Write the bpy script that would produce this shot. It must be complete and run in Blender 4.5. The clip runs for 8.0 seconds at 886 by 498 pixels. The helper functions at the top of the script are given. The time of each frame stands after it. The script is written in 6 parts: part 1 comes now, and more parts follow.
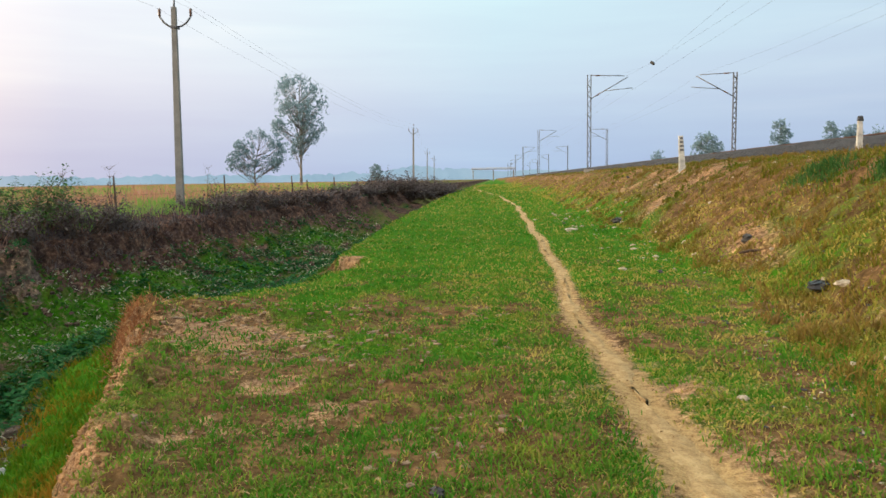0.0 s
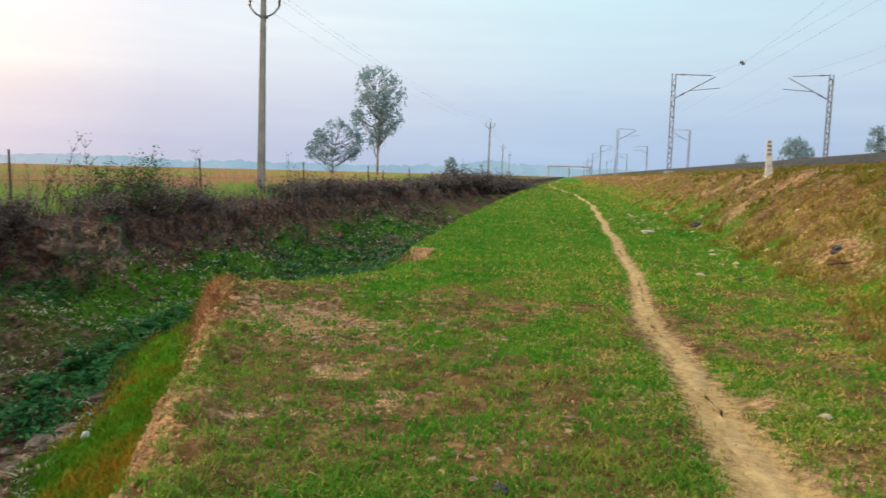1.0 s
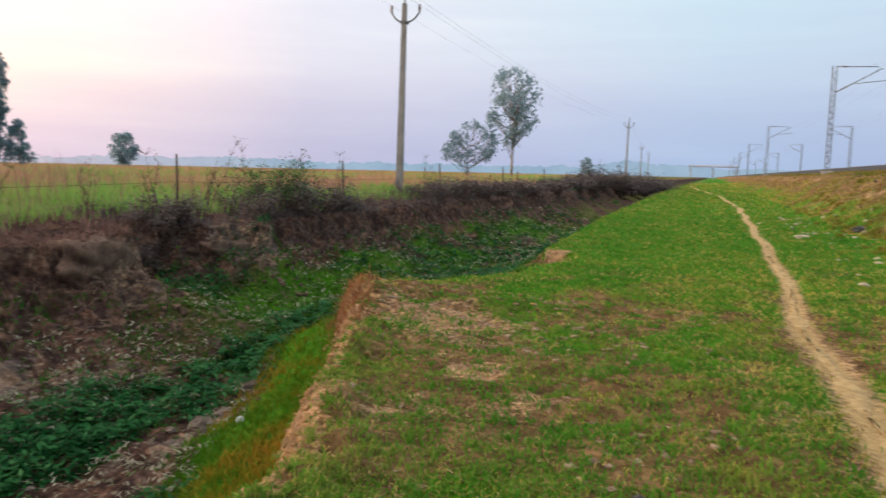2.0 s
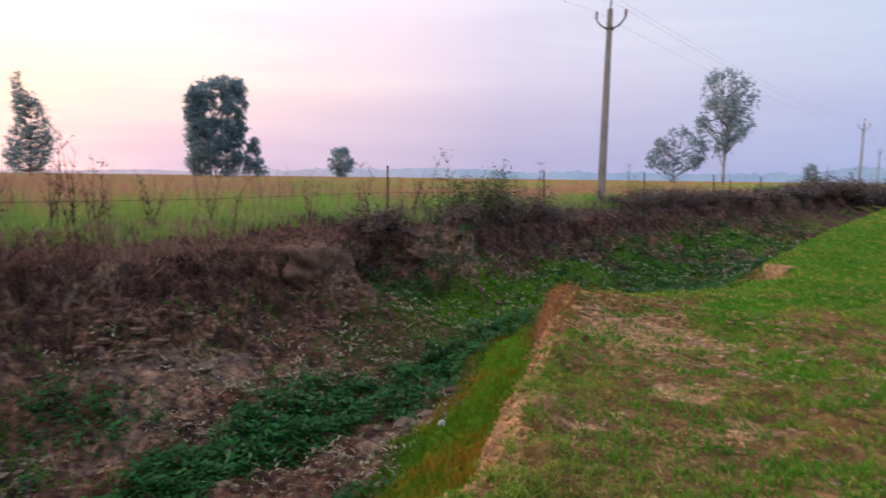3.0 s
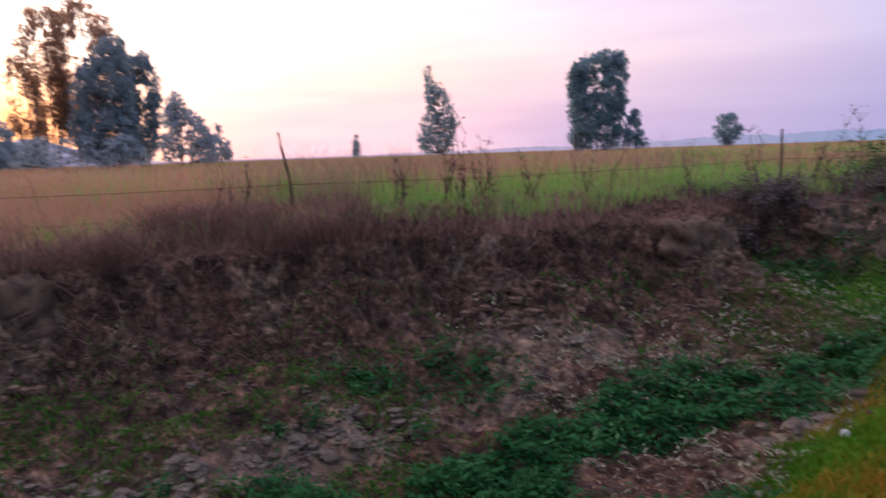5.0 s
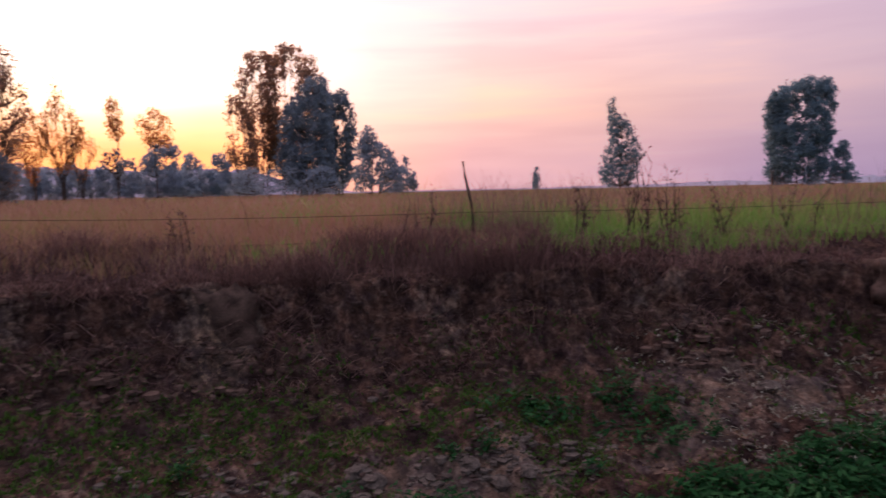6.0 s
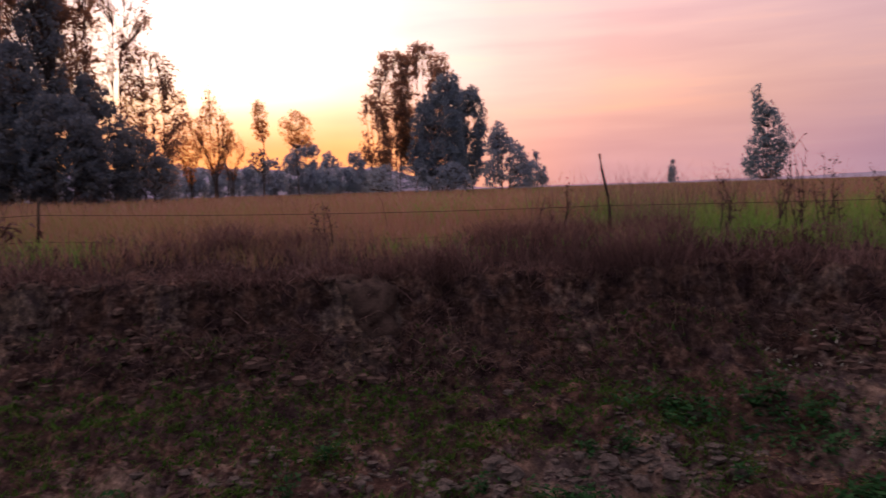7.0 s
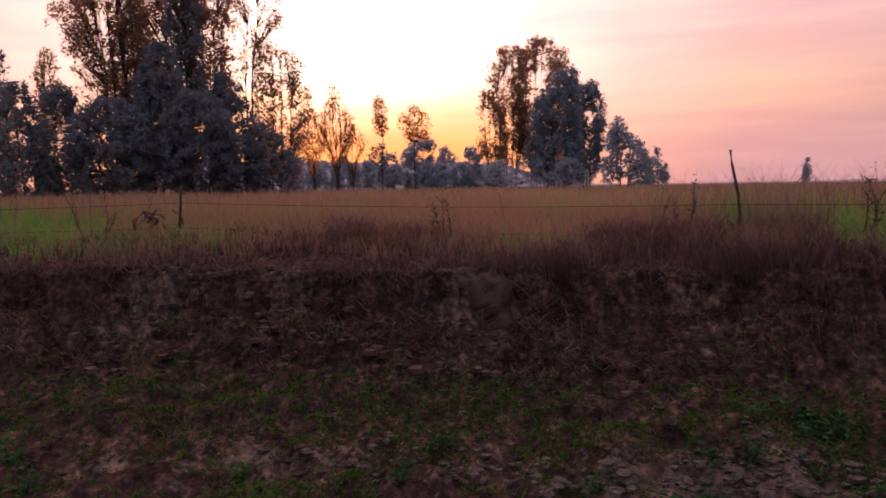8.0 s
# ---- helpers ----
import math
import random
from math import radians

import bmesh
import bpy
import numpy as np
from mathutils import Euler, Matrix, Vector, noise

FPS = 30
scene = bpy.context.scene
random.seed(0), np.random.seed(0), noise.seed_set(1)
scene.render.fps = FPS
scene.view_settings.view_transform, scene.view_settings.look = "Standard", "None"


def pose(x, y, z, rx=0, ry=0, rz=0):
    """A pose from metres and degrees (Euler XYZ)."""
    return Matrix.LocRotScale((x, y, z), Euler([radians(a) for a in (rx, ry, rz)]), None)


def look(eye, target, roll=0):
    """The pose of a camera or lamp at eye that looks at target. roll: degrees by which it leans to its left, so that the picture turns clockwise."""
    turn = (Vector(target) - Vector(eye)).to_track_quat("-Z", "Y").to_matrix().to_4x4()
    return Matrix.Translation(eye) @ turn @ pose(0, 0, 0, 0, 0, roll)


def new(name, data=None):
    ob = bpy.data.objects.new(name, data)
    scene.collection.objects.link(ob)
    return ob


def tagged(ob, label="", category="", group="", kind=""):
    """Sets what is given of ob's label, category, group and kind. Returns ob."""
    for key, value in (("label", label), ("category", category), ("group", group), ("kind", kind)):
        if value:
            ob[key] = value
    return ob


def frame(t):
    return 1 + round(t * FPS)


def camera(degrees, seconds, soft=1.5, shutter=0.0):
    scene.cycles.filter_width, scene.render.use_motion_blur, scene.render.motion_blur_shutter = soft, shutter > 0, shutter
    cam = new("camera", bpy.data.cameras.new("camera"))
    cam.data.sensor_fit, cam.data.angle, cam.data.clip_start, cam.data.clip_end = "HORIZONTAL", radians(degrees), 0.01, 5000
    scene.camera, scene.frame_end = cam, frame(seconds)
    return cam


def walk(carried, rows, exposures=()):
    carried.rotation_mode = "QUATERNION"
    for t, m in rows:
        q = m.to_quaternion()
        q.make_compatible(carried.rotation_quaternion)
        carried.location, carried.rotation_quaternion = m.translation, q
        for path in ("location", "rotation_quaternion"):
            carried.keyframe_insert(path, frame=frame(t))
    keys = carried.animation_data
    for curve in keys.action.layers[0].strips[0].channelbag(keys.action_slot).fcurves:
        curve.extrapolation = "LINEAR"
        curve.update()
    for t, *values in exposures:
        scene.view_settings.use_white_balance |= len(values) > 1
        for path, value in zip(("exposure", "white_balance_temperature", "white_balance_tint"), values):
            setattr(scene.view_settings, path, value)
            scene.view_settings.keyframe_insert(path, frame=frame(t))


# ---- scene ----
# Camera: a phone held by someone who turns on the spot, from along the railway to the sunrise over the field.
cam = camera(63.4, 8.0, shutter=0.42)
ROWS = [
    (0.0, -0.000, 0.000, 1.600, 0.00, -5.53, 0.88),
    (0.5, 0.004, 0.011, 1.592, 1.62, -5.34, -0.56),
    (1.0, -0.023, 0.018, 1.595, 5.90, -6.01, -1.40),
    (1.2, -0.030, 0.005, 1.600, 7.55, -6.07, -1.05),
    (2.3, -0.078, 0.000, 1.606, 20.69, -5.73, -1.00),
    (2.5, -0.092, 0.005, 1.606, 23.72, -5.25, -0.55),
    (3.0, -0.121, 0.045, 1.602, 32.28, -5.68, -0.73),
    (3.5, -0.203, 0.149, 1.579, 36.24, -4.45, -1.47),
    (4.0, -0.270, 0.202, 1.577, 39.40, -6.80, 0.11),
    (4.5, -0.296, 0.266, 1.573, 50.41, -6.91, -0.21),
    (5.0, -0.300, 0.308, 1.583, 61.78, -7.56, 1.86),
    (5.2, -0.308, 0.312, 1.579, 64.78, -6.24, 2.01),
    (6.3, -0.306, 0.258, 1.525, 79.33, -4.81, 1.01),
    (6.5, -0.306, 0.246, 1.521, 81.17, -4.78, 1.07),
    (7.0, -0.314, 0.203, 1.516, 86.22, -4.73, 1.78),
    (7.5, -0.316, 0.160, 1.511, 91.71, -4.93, 1.02),
    (8.0, -0.312, 0.143, 1.505, 95.32, -4.90, 0.86),
]
EXPOSURES = [(0.0, 0.12, 6700, -5), (1.2, 0.10, 6650, -7), (2.5, -0.02, 6500, 8), (3.0, -0.14, 6350, 14), (3.5, -0.66, 6050, 19), (4.0, -0.32, 6000, 18), (4.5, -0.40, 5920, 20), (5.2, -0.36, 5700, 26), (6.5, -1.38, 6550, 43), (8.0, -1.34, 6850, 49)]
walk(cam, [(t, pose(x, y, z, 90 + pitch, roll, yaw)) for t, x, y, z, yaw, pitch, roll in ROWS], EXPOSURES)

# ---- sky and sun ----
SUN_AZ, SUN_EL = radians(104.0), radians(8.0)
SUN_DIR = Vector((-math.sin(SUN_AZ) * math.cos(SUN_EL), math.cos(SUN_AZ) * math.cos(SUN_EL), math.sin(SUN_EL)))


def ramp(nt, fac, stops, interpolation="LINEAR"):
    node = nt.nodes.new("ShaderNodeValToRGB")
    node.color_ramp.interpolation = interpolation
    el = node.color_ramp.elements
    while len(el) < len(stops):
        el.new(0.5)
    for e, (p, c) in zip(el, stops):
        e.position, e.color = p, (*c, 1)
    nt.links.new(fac, node.inputs[0])
    return node.outputs[0]


def math_node(nt, op, a, b=0.0, clamp=False):
    node = nt.nodes.new("ShaderNodeMath")
    node.operation, node.use_clamp = op, clamp
    for k, v in enumerate((a, b)):
        if isinstance(v, (int, float)):
            node.inputs[k].default_value = v
        else:
            nt.links.new(v, node.inputs[k])
    return node.outputs[0]


def mix(nt, fac, a, b, blend="MIX"):
    node = nt.nodes.new("ShaderNodeMix")
    node.data_type, node.blend_type = "RGBA", blend
    for sock, v in ((node.inputs[0], fac), (node.inputs[6], a), (node.inputs[7], b)):
        if isinstance(v, (int, float)):
            sock.default_value = v
        elif isinstance(v, tuple):
            sock.default_value = (*v, 1)
        else:
            nt.links.new(v, sock)
    return node.outputs[2]


def make_world():
    world = bpy.data.worlds.new("dawn_sky")
    scene.world = world
    world.use_nodes = True
    nt = world.node_tree
    nt.nodes.clear()
    tc = nt.nodes.new("ShaderNodeTexCoord")
    way = tc.outputs["Generated"]
    dot = nt.nodes.new("ShaderNodeVectorMath")
    dot.operation = "DOT_PRODUCT"
    nt.links.new(way, dot.inputs[0])
    dot.inputs[1].default_value = SUN_DIR
    near = math_node(nt, "MULTIPLY_ADD", dot.outputs["Value"], 0.5)
    nt.nodes[-1].inputs[2].default_value = 0.5
    sep = nt.nodes.new("ShaderNodeSeparateXYZ")
    nt.links.new(way, sep.inputs[0])
    up = sep.outputs["Z"]
    # colours by the angle from the sun: 0 opposite, 0.5 at a right angle, 1 at the sun
    low = ramp(nt, near, [(0.0, (0.40, 0.46, 0.70)), (0.36, (0.44, 0.53, 0.80)), (0.62, (0.56, 0.52, 0.74)), (0.80, (0.94, 0.70, 0.84)),
                          (0.93, (1.75, 1.05, 0.92)), (0.972, (2.9, 1.40, 0.72)), (0.994, (4.3, 1.62, 0.42)), (1.0, (5.3, 1.9, 0.4))])
    mid = ramp(nt, near, [(0.0, (0.50, 0.55, 0.78)), (0.36, (0.61, 0.68, 0.88)), (0.62, (0.82, 0.75, 0.90)), (0.80, (1.42, 1.03, 0.90)),
                          (0.88, (1.95, 1.28, 0.86)), (0.93, (2.55, 1.58, 0.98)), (0.96, (3.0, 2.0, 1.32)), (0.98, (3.9, 2.85, 1.9)), (0.994, (6.0, 4.7, 2.6)), (1.0, (7.8, 6.2, 3.6))])
    top = ramp(nt, near, [(0.0, (0.55, 0.66, 0.88)), (0.36, (0.70, 0.90, 1.02)), (0.62, (0.97, 0.96, 1.08)), (0.80, (1.53, 1.30, 1.33)),
                          (0.90, (2.15, 1.78, 1.68)), (0.93, (2.45, 2.02, 1.82)), (0.96, (2.85, 2.38, 2.02)), (0.98, (3.5, 3.0, 2.5)), (1.0, (5.5, 4.9, 4.4))])
    a = math_node(nt, "POWER", math_node(nt, "DIVIDE", up, 0.13, clamp=True), 1.25)
    b = math_node(nt, "MULTIPLY", math_node(nt, "SUBTRACT", up, 0.10), 4.5, clamp=True)
    colour = mix(nt, b, mix(nt, a, low, mid), top)
    belt = math_node(nt, "MULTIPLY", ramp(nt, near, [(0.962, (0, 0, 0)), (0.990, (1, 1, 1))]), ramp(nt, up, [(0.055, (1, 1, 1)), (0.155, (0, 0, 0))]))
    colour = mix(nt, math_node(nt, "MULTIPLY", belt, 0.85), colour, (4.1, 1.60, 0.36))
    # the unseen upper sky is raised towards the zenith to brighten the ground
    c = math_node(nt, "MULTIPLY", math_node(nt, "SUBTRACT", up, 0.28), 1.8, clamp=True)
    colour = mix(nt, c, colour, mix(nt, 1.0, top, (1.9, 1.8, 1.65), "MULTIPLY"))
    # faint streaks of high cloud, long along the horizon
    mp = nt.nodes.new("ShaderNodeMapping")
    mp.inputs["Scale"].default_value = (2.0, 2.0, 22.0)
    mp.inputs["Rotation"].default_value = (0.11, 0.03, 0)
    nt.links.new(way, mp.inputs[0])
    nz = nt.nodes.new("ShaderNodeTexNoise")
    nz.inputs["Scale"].default_value, nz.inputs["Detail"].default_value = 1.6, 4.0
    nt.links.new(mp.outputs[0], nz.inputs[0])
    streak = ramp(nt, nz.outputs[0], [(0.40, (0.97, 0.96, 0.98)), (0.60, (1.0, 1.0, 1.0)), (0.78, (1.07, 1.045, 1.02))])
    strong = ramp(nt, nz.outputs[0], [(0.38, (0.92, 0.90, 0.93)), (0.56, (1.0, 1.0, 1.0)), (0.72, (1.16, 1.10, 0.98))])
    side = ramp(nt, near, [(0.70, (0, 0, 0)), (0.90, (1, 1, 1))])
    colour = mix(nt, 1.0, colour, mix(nt, side, streak, strong), "MULTIPLY")
    bg = nt.nodes.new("ShaderNodeBackground")
    bg.inputs[1].default_value = 1.0
    nt.links.new(colour, bg.inputs[0])
    out = nt.nodes.new("ShaderNodeOutputWorld")
    nt.links.new(bg.outputs[0], out.inputs[0])


make_world()
sun_data = bpy.data.lights.new("sun", "SUN")
sun_data.energy, sun_data.angle, sun_data.color = 3.2, radians(8), (1.0, 0.70, 0.42)
sun = new("sun", sun_data)
sun.matrix_world = look(SUN_DIR * 50, (0, 0, 0))

# ---- materials ----


def material(name):
    m = bpy.data.materials.new(name)
    m.use_nodes = True
    nt = m.node_tree
    bsdf = nt.nodes["Principled BSDF"]
    bsdf.inputs["Roughness"].default_value = 0.85
    bsdf.inputs["Specular IOR Level"].default_value = 0.25
    return m, nt, bsdf


def noise_node(nt, scale, detail=4.0, rough=0.6, vector=None):
    n = nt.nodes.new("ShaderNodeTexNoise")
    n.inputs["Scale"].default_value, n.inputs["Detail"].default_value, n.inputs["Roughness"].default_value = scale, detail, rough
    if vector is None:
        vector = nt.nodes.new("ShaderNodeTexCoord").outputs["Object"]
    nt.links.new(vector, n.inputs["Vector"])
    return n.outputs[0]


def bump(nt, bsdf, height, strength, distance):
    b = nt.nodes.new("ShaderNodeBump")
    b.inputs["Strength"].default_value, b.inputs["Distance"].default_value = strength, distance
    nt.links.new(height, b.inputs["Height"])
    nt.links.new(b.outputs[0], bsdf.inputs["Normal"])


def speckled(name, dark, light, scale=6.0, fine=60.0, rough=0.85, relief=0.3, distance=0.01, metal=0.0):
    """A rough surface whose colour varies at two scales."""
    m, nt, bsdf = material(name)
    big, small = noise_node(nt, scale), noise_node(nt, fine, 3.0)
    f = math_node(nt, "MULTIPLY_ADD", small, 0.5)
    nt.nodes[-1].inputs[2].default_value = -0.25
    f = math_node(nt, "ADD", big, f)
    nt.links.new(ramp(nt, f, [(0.3, dark), (0.7, light)]), bsdf.inputs["Base Color"])
    bsdf.inputs["Roughness"].default_value, bsdf.inputs["Metallic"].default_value = rough, metal
    bump(nt, bsdf, small, relief, distance)
    return m


def blades(name, stops, patch=0.35, patch_scale=0.5, through_light=0.25, gloss=0.6, shine=0.05):
    """Leaves or blades: a colour for each piece, drifting in patches, with some light coming through."""
    m, nt, bsdf = material(name)
    geo = nt.nodes.new("ShaderNodeNewGeometry")
    f = math_node(nt, "MULTIPLY", geo.outputs["Random Per Island"], 1.0 - patch)
    n = math_node(nt, "MULTIPLY", math_node(nt, "SUBTRACT", noise_node(nt, patch_scale, 3.0), 0.3), 2.2 * patch, clamp=True)
    f = math_node(nt, "ADD", f, n)
    col = ramp(nt, f, stops)
    nt.links.new(col, bsdf.inputs["Base Color"])
    bsdf.inputs["Roughness"].default_value = gloss
    bsdf.inputs["Specular IOR Level"].default_value = shine
    tr = nt.nodes.new("ShaderNodeBsdfTranslucent")
    nt.links.new(col, tr.inputs[0])
    mx = nt.nodes.new("ShaderNodeMixShader")
    mx.inputs[0].default_value = through_light
    nt.links.new(bsdf.outputs[0], mx.inputs[1])
    nt.links.new(tr.outputs[0], mx.inputs[2])
    nt.links.new(mx.outputs[0], nt.nodes["Material Output"].inputs[0])
    return m


def make_ground_material():
    m, nt, bsdf = material("ground")
    at = nt.nodes.new("ShaderNodeAttribute")
    at.attribute_name = "zone"
    sep = nt.nodes.new("ShaderNodeSeparateColor")
    nt.links.new(at.outputs["Color"], sep.inputs[0])
    big, mid, small, grit = noise_node(nt, 0.45, 5), noise_node(nt, 3.2, 5), noise_node(nt, 14, 5), noise_node(nt, 70, 3)

    def masked(base, lo, hi, n1, n2):
        """A zone's amount, broken up by noise at two scales."""
        s = math_node(nt, "ADD", math_node(nt, "MULTIPLY", math_node(nt, "SUBTRACT", n1, 0.5), 1.1), math_node(nt, "MULTIPLY", math_node(nt, "SUBTRACT", n2, 0.5), 0.8))
        s = math_node(nt, "ADD", base, s)
        r = nt.nodes.new("ShaderNodeMapRange")
        r.inputs[1].default_value, r.inputs[2].default_value = lo, hi
        nt.links.new(s, r.inputs[0])
        return r.outputs[0]

    dry = ramp(nt, math_node(nt, "MULTIPLY", math_node(nt, "ADD", mid, small), 0.5), [(0.34, (0.040, 0.025, 0.012)), (0.48, (0.105, 0.064, 0.029)), (0.62, (0.225, 0.138, 0.067))])
    green = ramp(nt, small, [(0.3, (0.018, 0.075, 0.003)), (0.55, (0.045, 0.140, 0.006)), (0.75, (0.10, 0.19, 0.012))])
    dirt = ramp(nt, math_node(nt, "MULTIPLY", math_node(nt, "ADD", small, grit), 0.5), [(0.36, (0.105, 0.060, 0.034)), (0.5, (0.24, 0.150, 0.086)), (0.62, (0.41, 0.280, 0.168))])
    mudfac = math_node(nt, "ADD", math_node(nt, "MULTIPLY", small, 0.45), math_node(nt, "ADD", math_node(nt, "MULTIPLY", grit, 0.2), math_node(nt, "MULTIPLY", mid, 0.35)))
    mud = ramp(nt, mudfac, [(0.36, (0.012, 0.008, 0.008)), (0.46, (0.043, 0.025, 0.020)), (0.54, (0.087, 0.053, 0.042)), (0.62, (0.170, 0.116, 0.092))])
    pale = ramp(nt, mudfac, [(0.36, (0.030, 0.022, 0.018)), (0.50, (0.108, 0.076, 0.060)), (0.64, (0.255, 0.190, 0.150))])
    # clods of redder and greyer earth
    lumps = noise_node(nt, 5.0, 3, 0.5)
    earth = ramp(nt, lumps, [(0.36, (0.62, 0.60, 0.72)), (0.5, (1.0, 0.98, 0.98)), (0.64, (1.60, 1.42, 1.30))])
    mud, pale = mix(nt, 1.0, mud, earth, "MULTIPLY"), mix(nt, 1.0, pale, earth, "MULTIPLY")
    dirt = mix(nt, 0.6, dirt, earth, "MULTIPLY")
    col = mix(nt, masked(sep.outputs[0], 0.30, 0.70, mid, small), dry, green)
    col = mix(nt, masked(sep.outputs[2], 0.35, 0.65, mid, small), col, mud)
    col = mix(nt, masked(at.outputs["Alpha"], 0.40, 0.62, mid, small), col, pale)
    col = mix(nt, masked(sep.outputs[1], 0.35, 0.65, small, grit), col, dirt)
    worn = nt.nodes.new("ShaderNodeAttribute")
    worn.attribute_name = "trodden"
    sand = ramp(nt, math_node(nt, "MULTIPLY", math_node(nt, "ADD", small, grit), 0.5), [(0.34, (0.23, 0.145, 0.062)), (0.62, (0.46, 0.325, 0.160))])
    col = mix(nt, masked(worn.outputs["Fac"], 0.30, 0.72, small, mid), col, sand)
    col = mix(nt, 0.5, col, ramp(nt, big, [(0.3, (0.72, 0.72, 0.72)), (0.7, (1.25, 1.2, 1.15))]), "MULTIPLY")
    nt.links.new(col, bsdf.inputs["Base Color"])
    bsdf.inputs["Roughness"].default_value, bsdf.inputs["Specular IOR Level"].default_value = 0.95, 0.05
    bump(nt, bsdf, math_node(nt, "ADD", math_node(nt, "MULTIPLY", small, 1.0), math_node(nt, "MULTIPLY", grit, 0.4)), 0.9, 0.06)
    return m


M_GROUND = make_ground_material()
M_DIRT = speckled("trodden_earth", (0.23, 0.145, 0.062), (0.46, 0.325, 0.160), 9, 50, 0.95, 0.9, 0.03)
M_EDGE = speckled("orange_earth", (0.16, 0.085, 0.038), (0.37, 0.215, 0.10), 6, 30, 0.95, 0.9, 0.03)
M_BALLAST = speckled("ballast", (0.012, 0.013, 0.017), (0.055, 0.052, 0.056), 9, 22, 0.9, 1.0, 0.05)
M_STEEL = speckled("galvanised_steel", (0.085, 0.085, 0.095), (0.17, 0.17, 0.19), 3, 30, 0.6, 0.1, 0.002, 0.6)
M_RAIL = speckled("rusty_rail", (0.09, 0.05, 0.035), (0.17, 0.10, 0.07), 5, 50, 0.5, 0.2, 0.002, 0.7)
M_CONCRETE = speckled("weathered_concrete", (0.13, 0.125, 0.125), (0.26, 0.25, 0.25), 1.2, 30, 0.9, 0.3, 0.004)
M_WHITE = speckled("whitewash", (0.26, 0.26, 0.26), (0.56, 0.56, 0.56), 4, 30, 0.85, 0.2, 0.003)
M_BLACK = speckled("dark_metal", (0.02, 0.02, 0.022), (0.05, 0.05, 0.055), 5, 40, 0.6)
M_INSUL = speckled("brown_porcelain", (0.09, 0.05, 0.04), (0.16, 0.09, 0.07), 4, 20, 0.25)
M_STICK = speckled("weathered_stick", (0.035, 0.022, 0.018), (0.11, 0.075, 0.055), 6, 60, 0.9, 0.5, 0.004)
M_WIRE = speckled("rusty_wire", (0.03, 0.022, 0.02), (0.08, 0.05, 0.04), 8, 60, 0.6, metal=0.5)
M_BARK = speckled("bark", (0.045, 0.034, 0.030), (0.13, 0.105, 0.09), 1.5, 14, 0.9, 0.6, 0.02)
M_PALEBARK = speckled("pale_bark", (0.10, 0.085, 0.08), (0.26, 0.235, 0.215), 1.2, 12, 0.85, 0.5, 0.02)
# grove leaves: grey-green lifted with the blue of haze
M_LEAF = blades("hazed_grey_green_leaves", [(0.0, (0.17, 0.235, 0.295)), (0.5, (0.23, 0.29, 0.34)), (1.0, (0.29, 0.33, 0.34))], 0.3, 0.3, 0.5, 0.85, 0.3)
# slate tone of shade and haze put into the wood's leaves
M_LEAF_DARK = blades("shaded_leaves", [(0.0, (0.15, 0.18, 0.22)), (0.6, (0.21, 0.235, 0.26)), (1.0, (0.30, 0.26, 0.21))], 0.3, 0.4, 0.5, 0.85, 0.3)
# orange sunrise glare as the leaves' own colour
M_LEAF_GLARE = blades("glare_leaves", [(0.0, (0.42, 0.14, 0.03)), (0.6, (0.66, 0.27, 0.06)), (1.0, (0.76, 0.40, 0.10))], 0.3, 0.4, 0.88)
# pale blue of mist put into hedge and undergrowth leaves
M_LEAF_HAZE = blades("haze_tinted_leaves", [(0.0, (0.25, 0.31, 0.39)), (0.5, (0.33, 0.385, 0.45)), (1.0, (0.39, 0.43, 0.46))], 0.3, 0.4, 0.5, 0.85, 0.3)
M_BAG = speckled("black_plastic", (0.005, 0.005, 0.007), (0.014, 0.014, 0.018), 5, 40, 0.35)
# orange of the light from behind put into these leaves
M_LEAF_BACKLIT = blades("backlit_leaves", [(0.0, (0.17, 0.155, 0.16)), (0.5, (0.38, 0.22, 0.15)), (1.0, (0.68, 0.32, 0.12))], 0.3, 0.4, 0.82, 0.5, 0.4)
M_TURF = blades("turf", [(0.0, (0.026, 0.130, 0.012)), (0.44, (0.068, 0.190, 0.018)), (0.66, (0.150, 0.215, 0.030)), (0.82, (0.25, 0.215, 0.055)), (1.0, (0.40, 0.30, 0.12))], 0.72, 0.7, 0.3)
M_SERE = blades("sere_turf", [(0.0, (0.090, 0.160, 0.010)), (0.25, (0.170, 0.215, 0.028)), (0.5, (0.275, 0.242, 0.058)), (0.8, (0.42, 0.305, 0.11)), (1.0, (0.56, 0.42, 0.20))], 0.6, 0.9, 0.3)
M_SLOPE = blades("slope_turf", [(0.0, (0.045, 0.105, 0.006)), (0.30, (0.100, 0.120, 0.012)), (0.48, (0.165, 0.125, 0.028)), (0.74, (0.205, 0.125, 0.045)), (1.0, (0.34, 0.24, 0.13))], 0.7, 0.42, 0.3)
M_LEDGE = blades("ledge_turf", [(0.0, (0.030, 0.120, 0.005)), (0.36, (0.075, 0.150, 0.008)), (0.56, (0.20, 0.145, 0.014)), (1.0, (0.32, 0.13, 0.022))], 0.72, 0.8, 0.3)
M_DRY = blades("dead_grass", [(0.0, (0.054, 0.028, 0.028)), (0.5, (0.155, 0.085, 0.076)), (0.84, (0.275, 0.170, 0.138)), (1.0, (0.50, 0.38, 0.28))], 0.35, 0.8, 0.3)
M_FIELD = blades("field_grass", [(0.0, (0.235, 0.245, 0.075)), (0.25, (0.345, 0.255, 0.115)), (0.5, (0.42, 0.22, 0.15)), (1.0, (0.47, 0.28, 0.215))], 0.5, 0.10, 0.28)
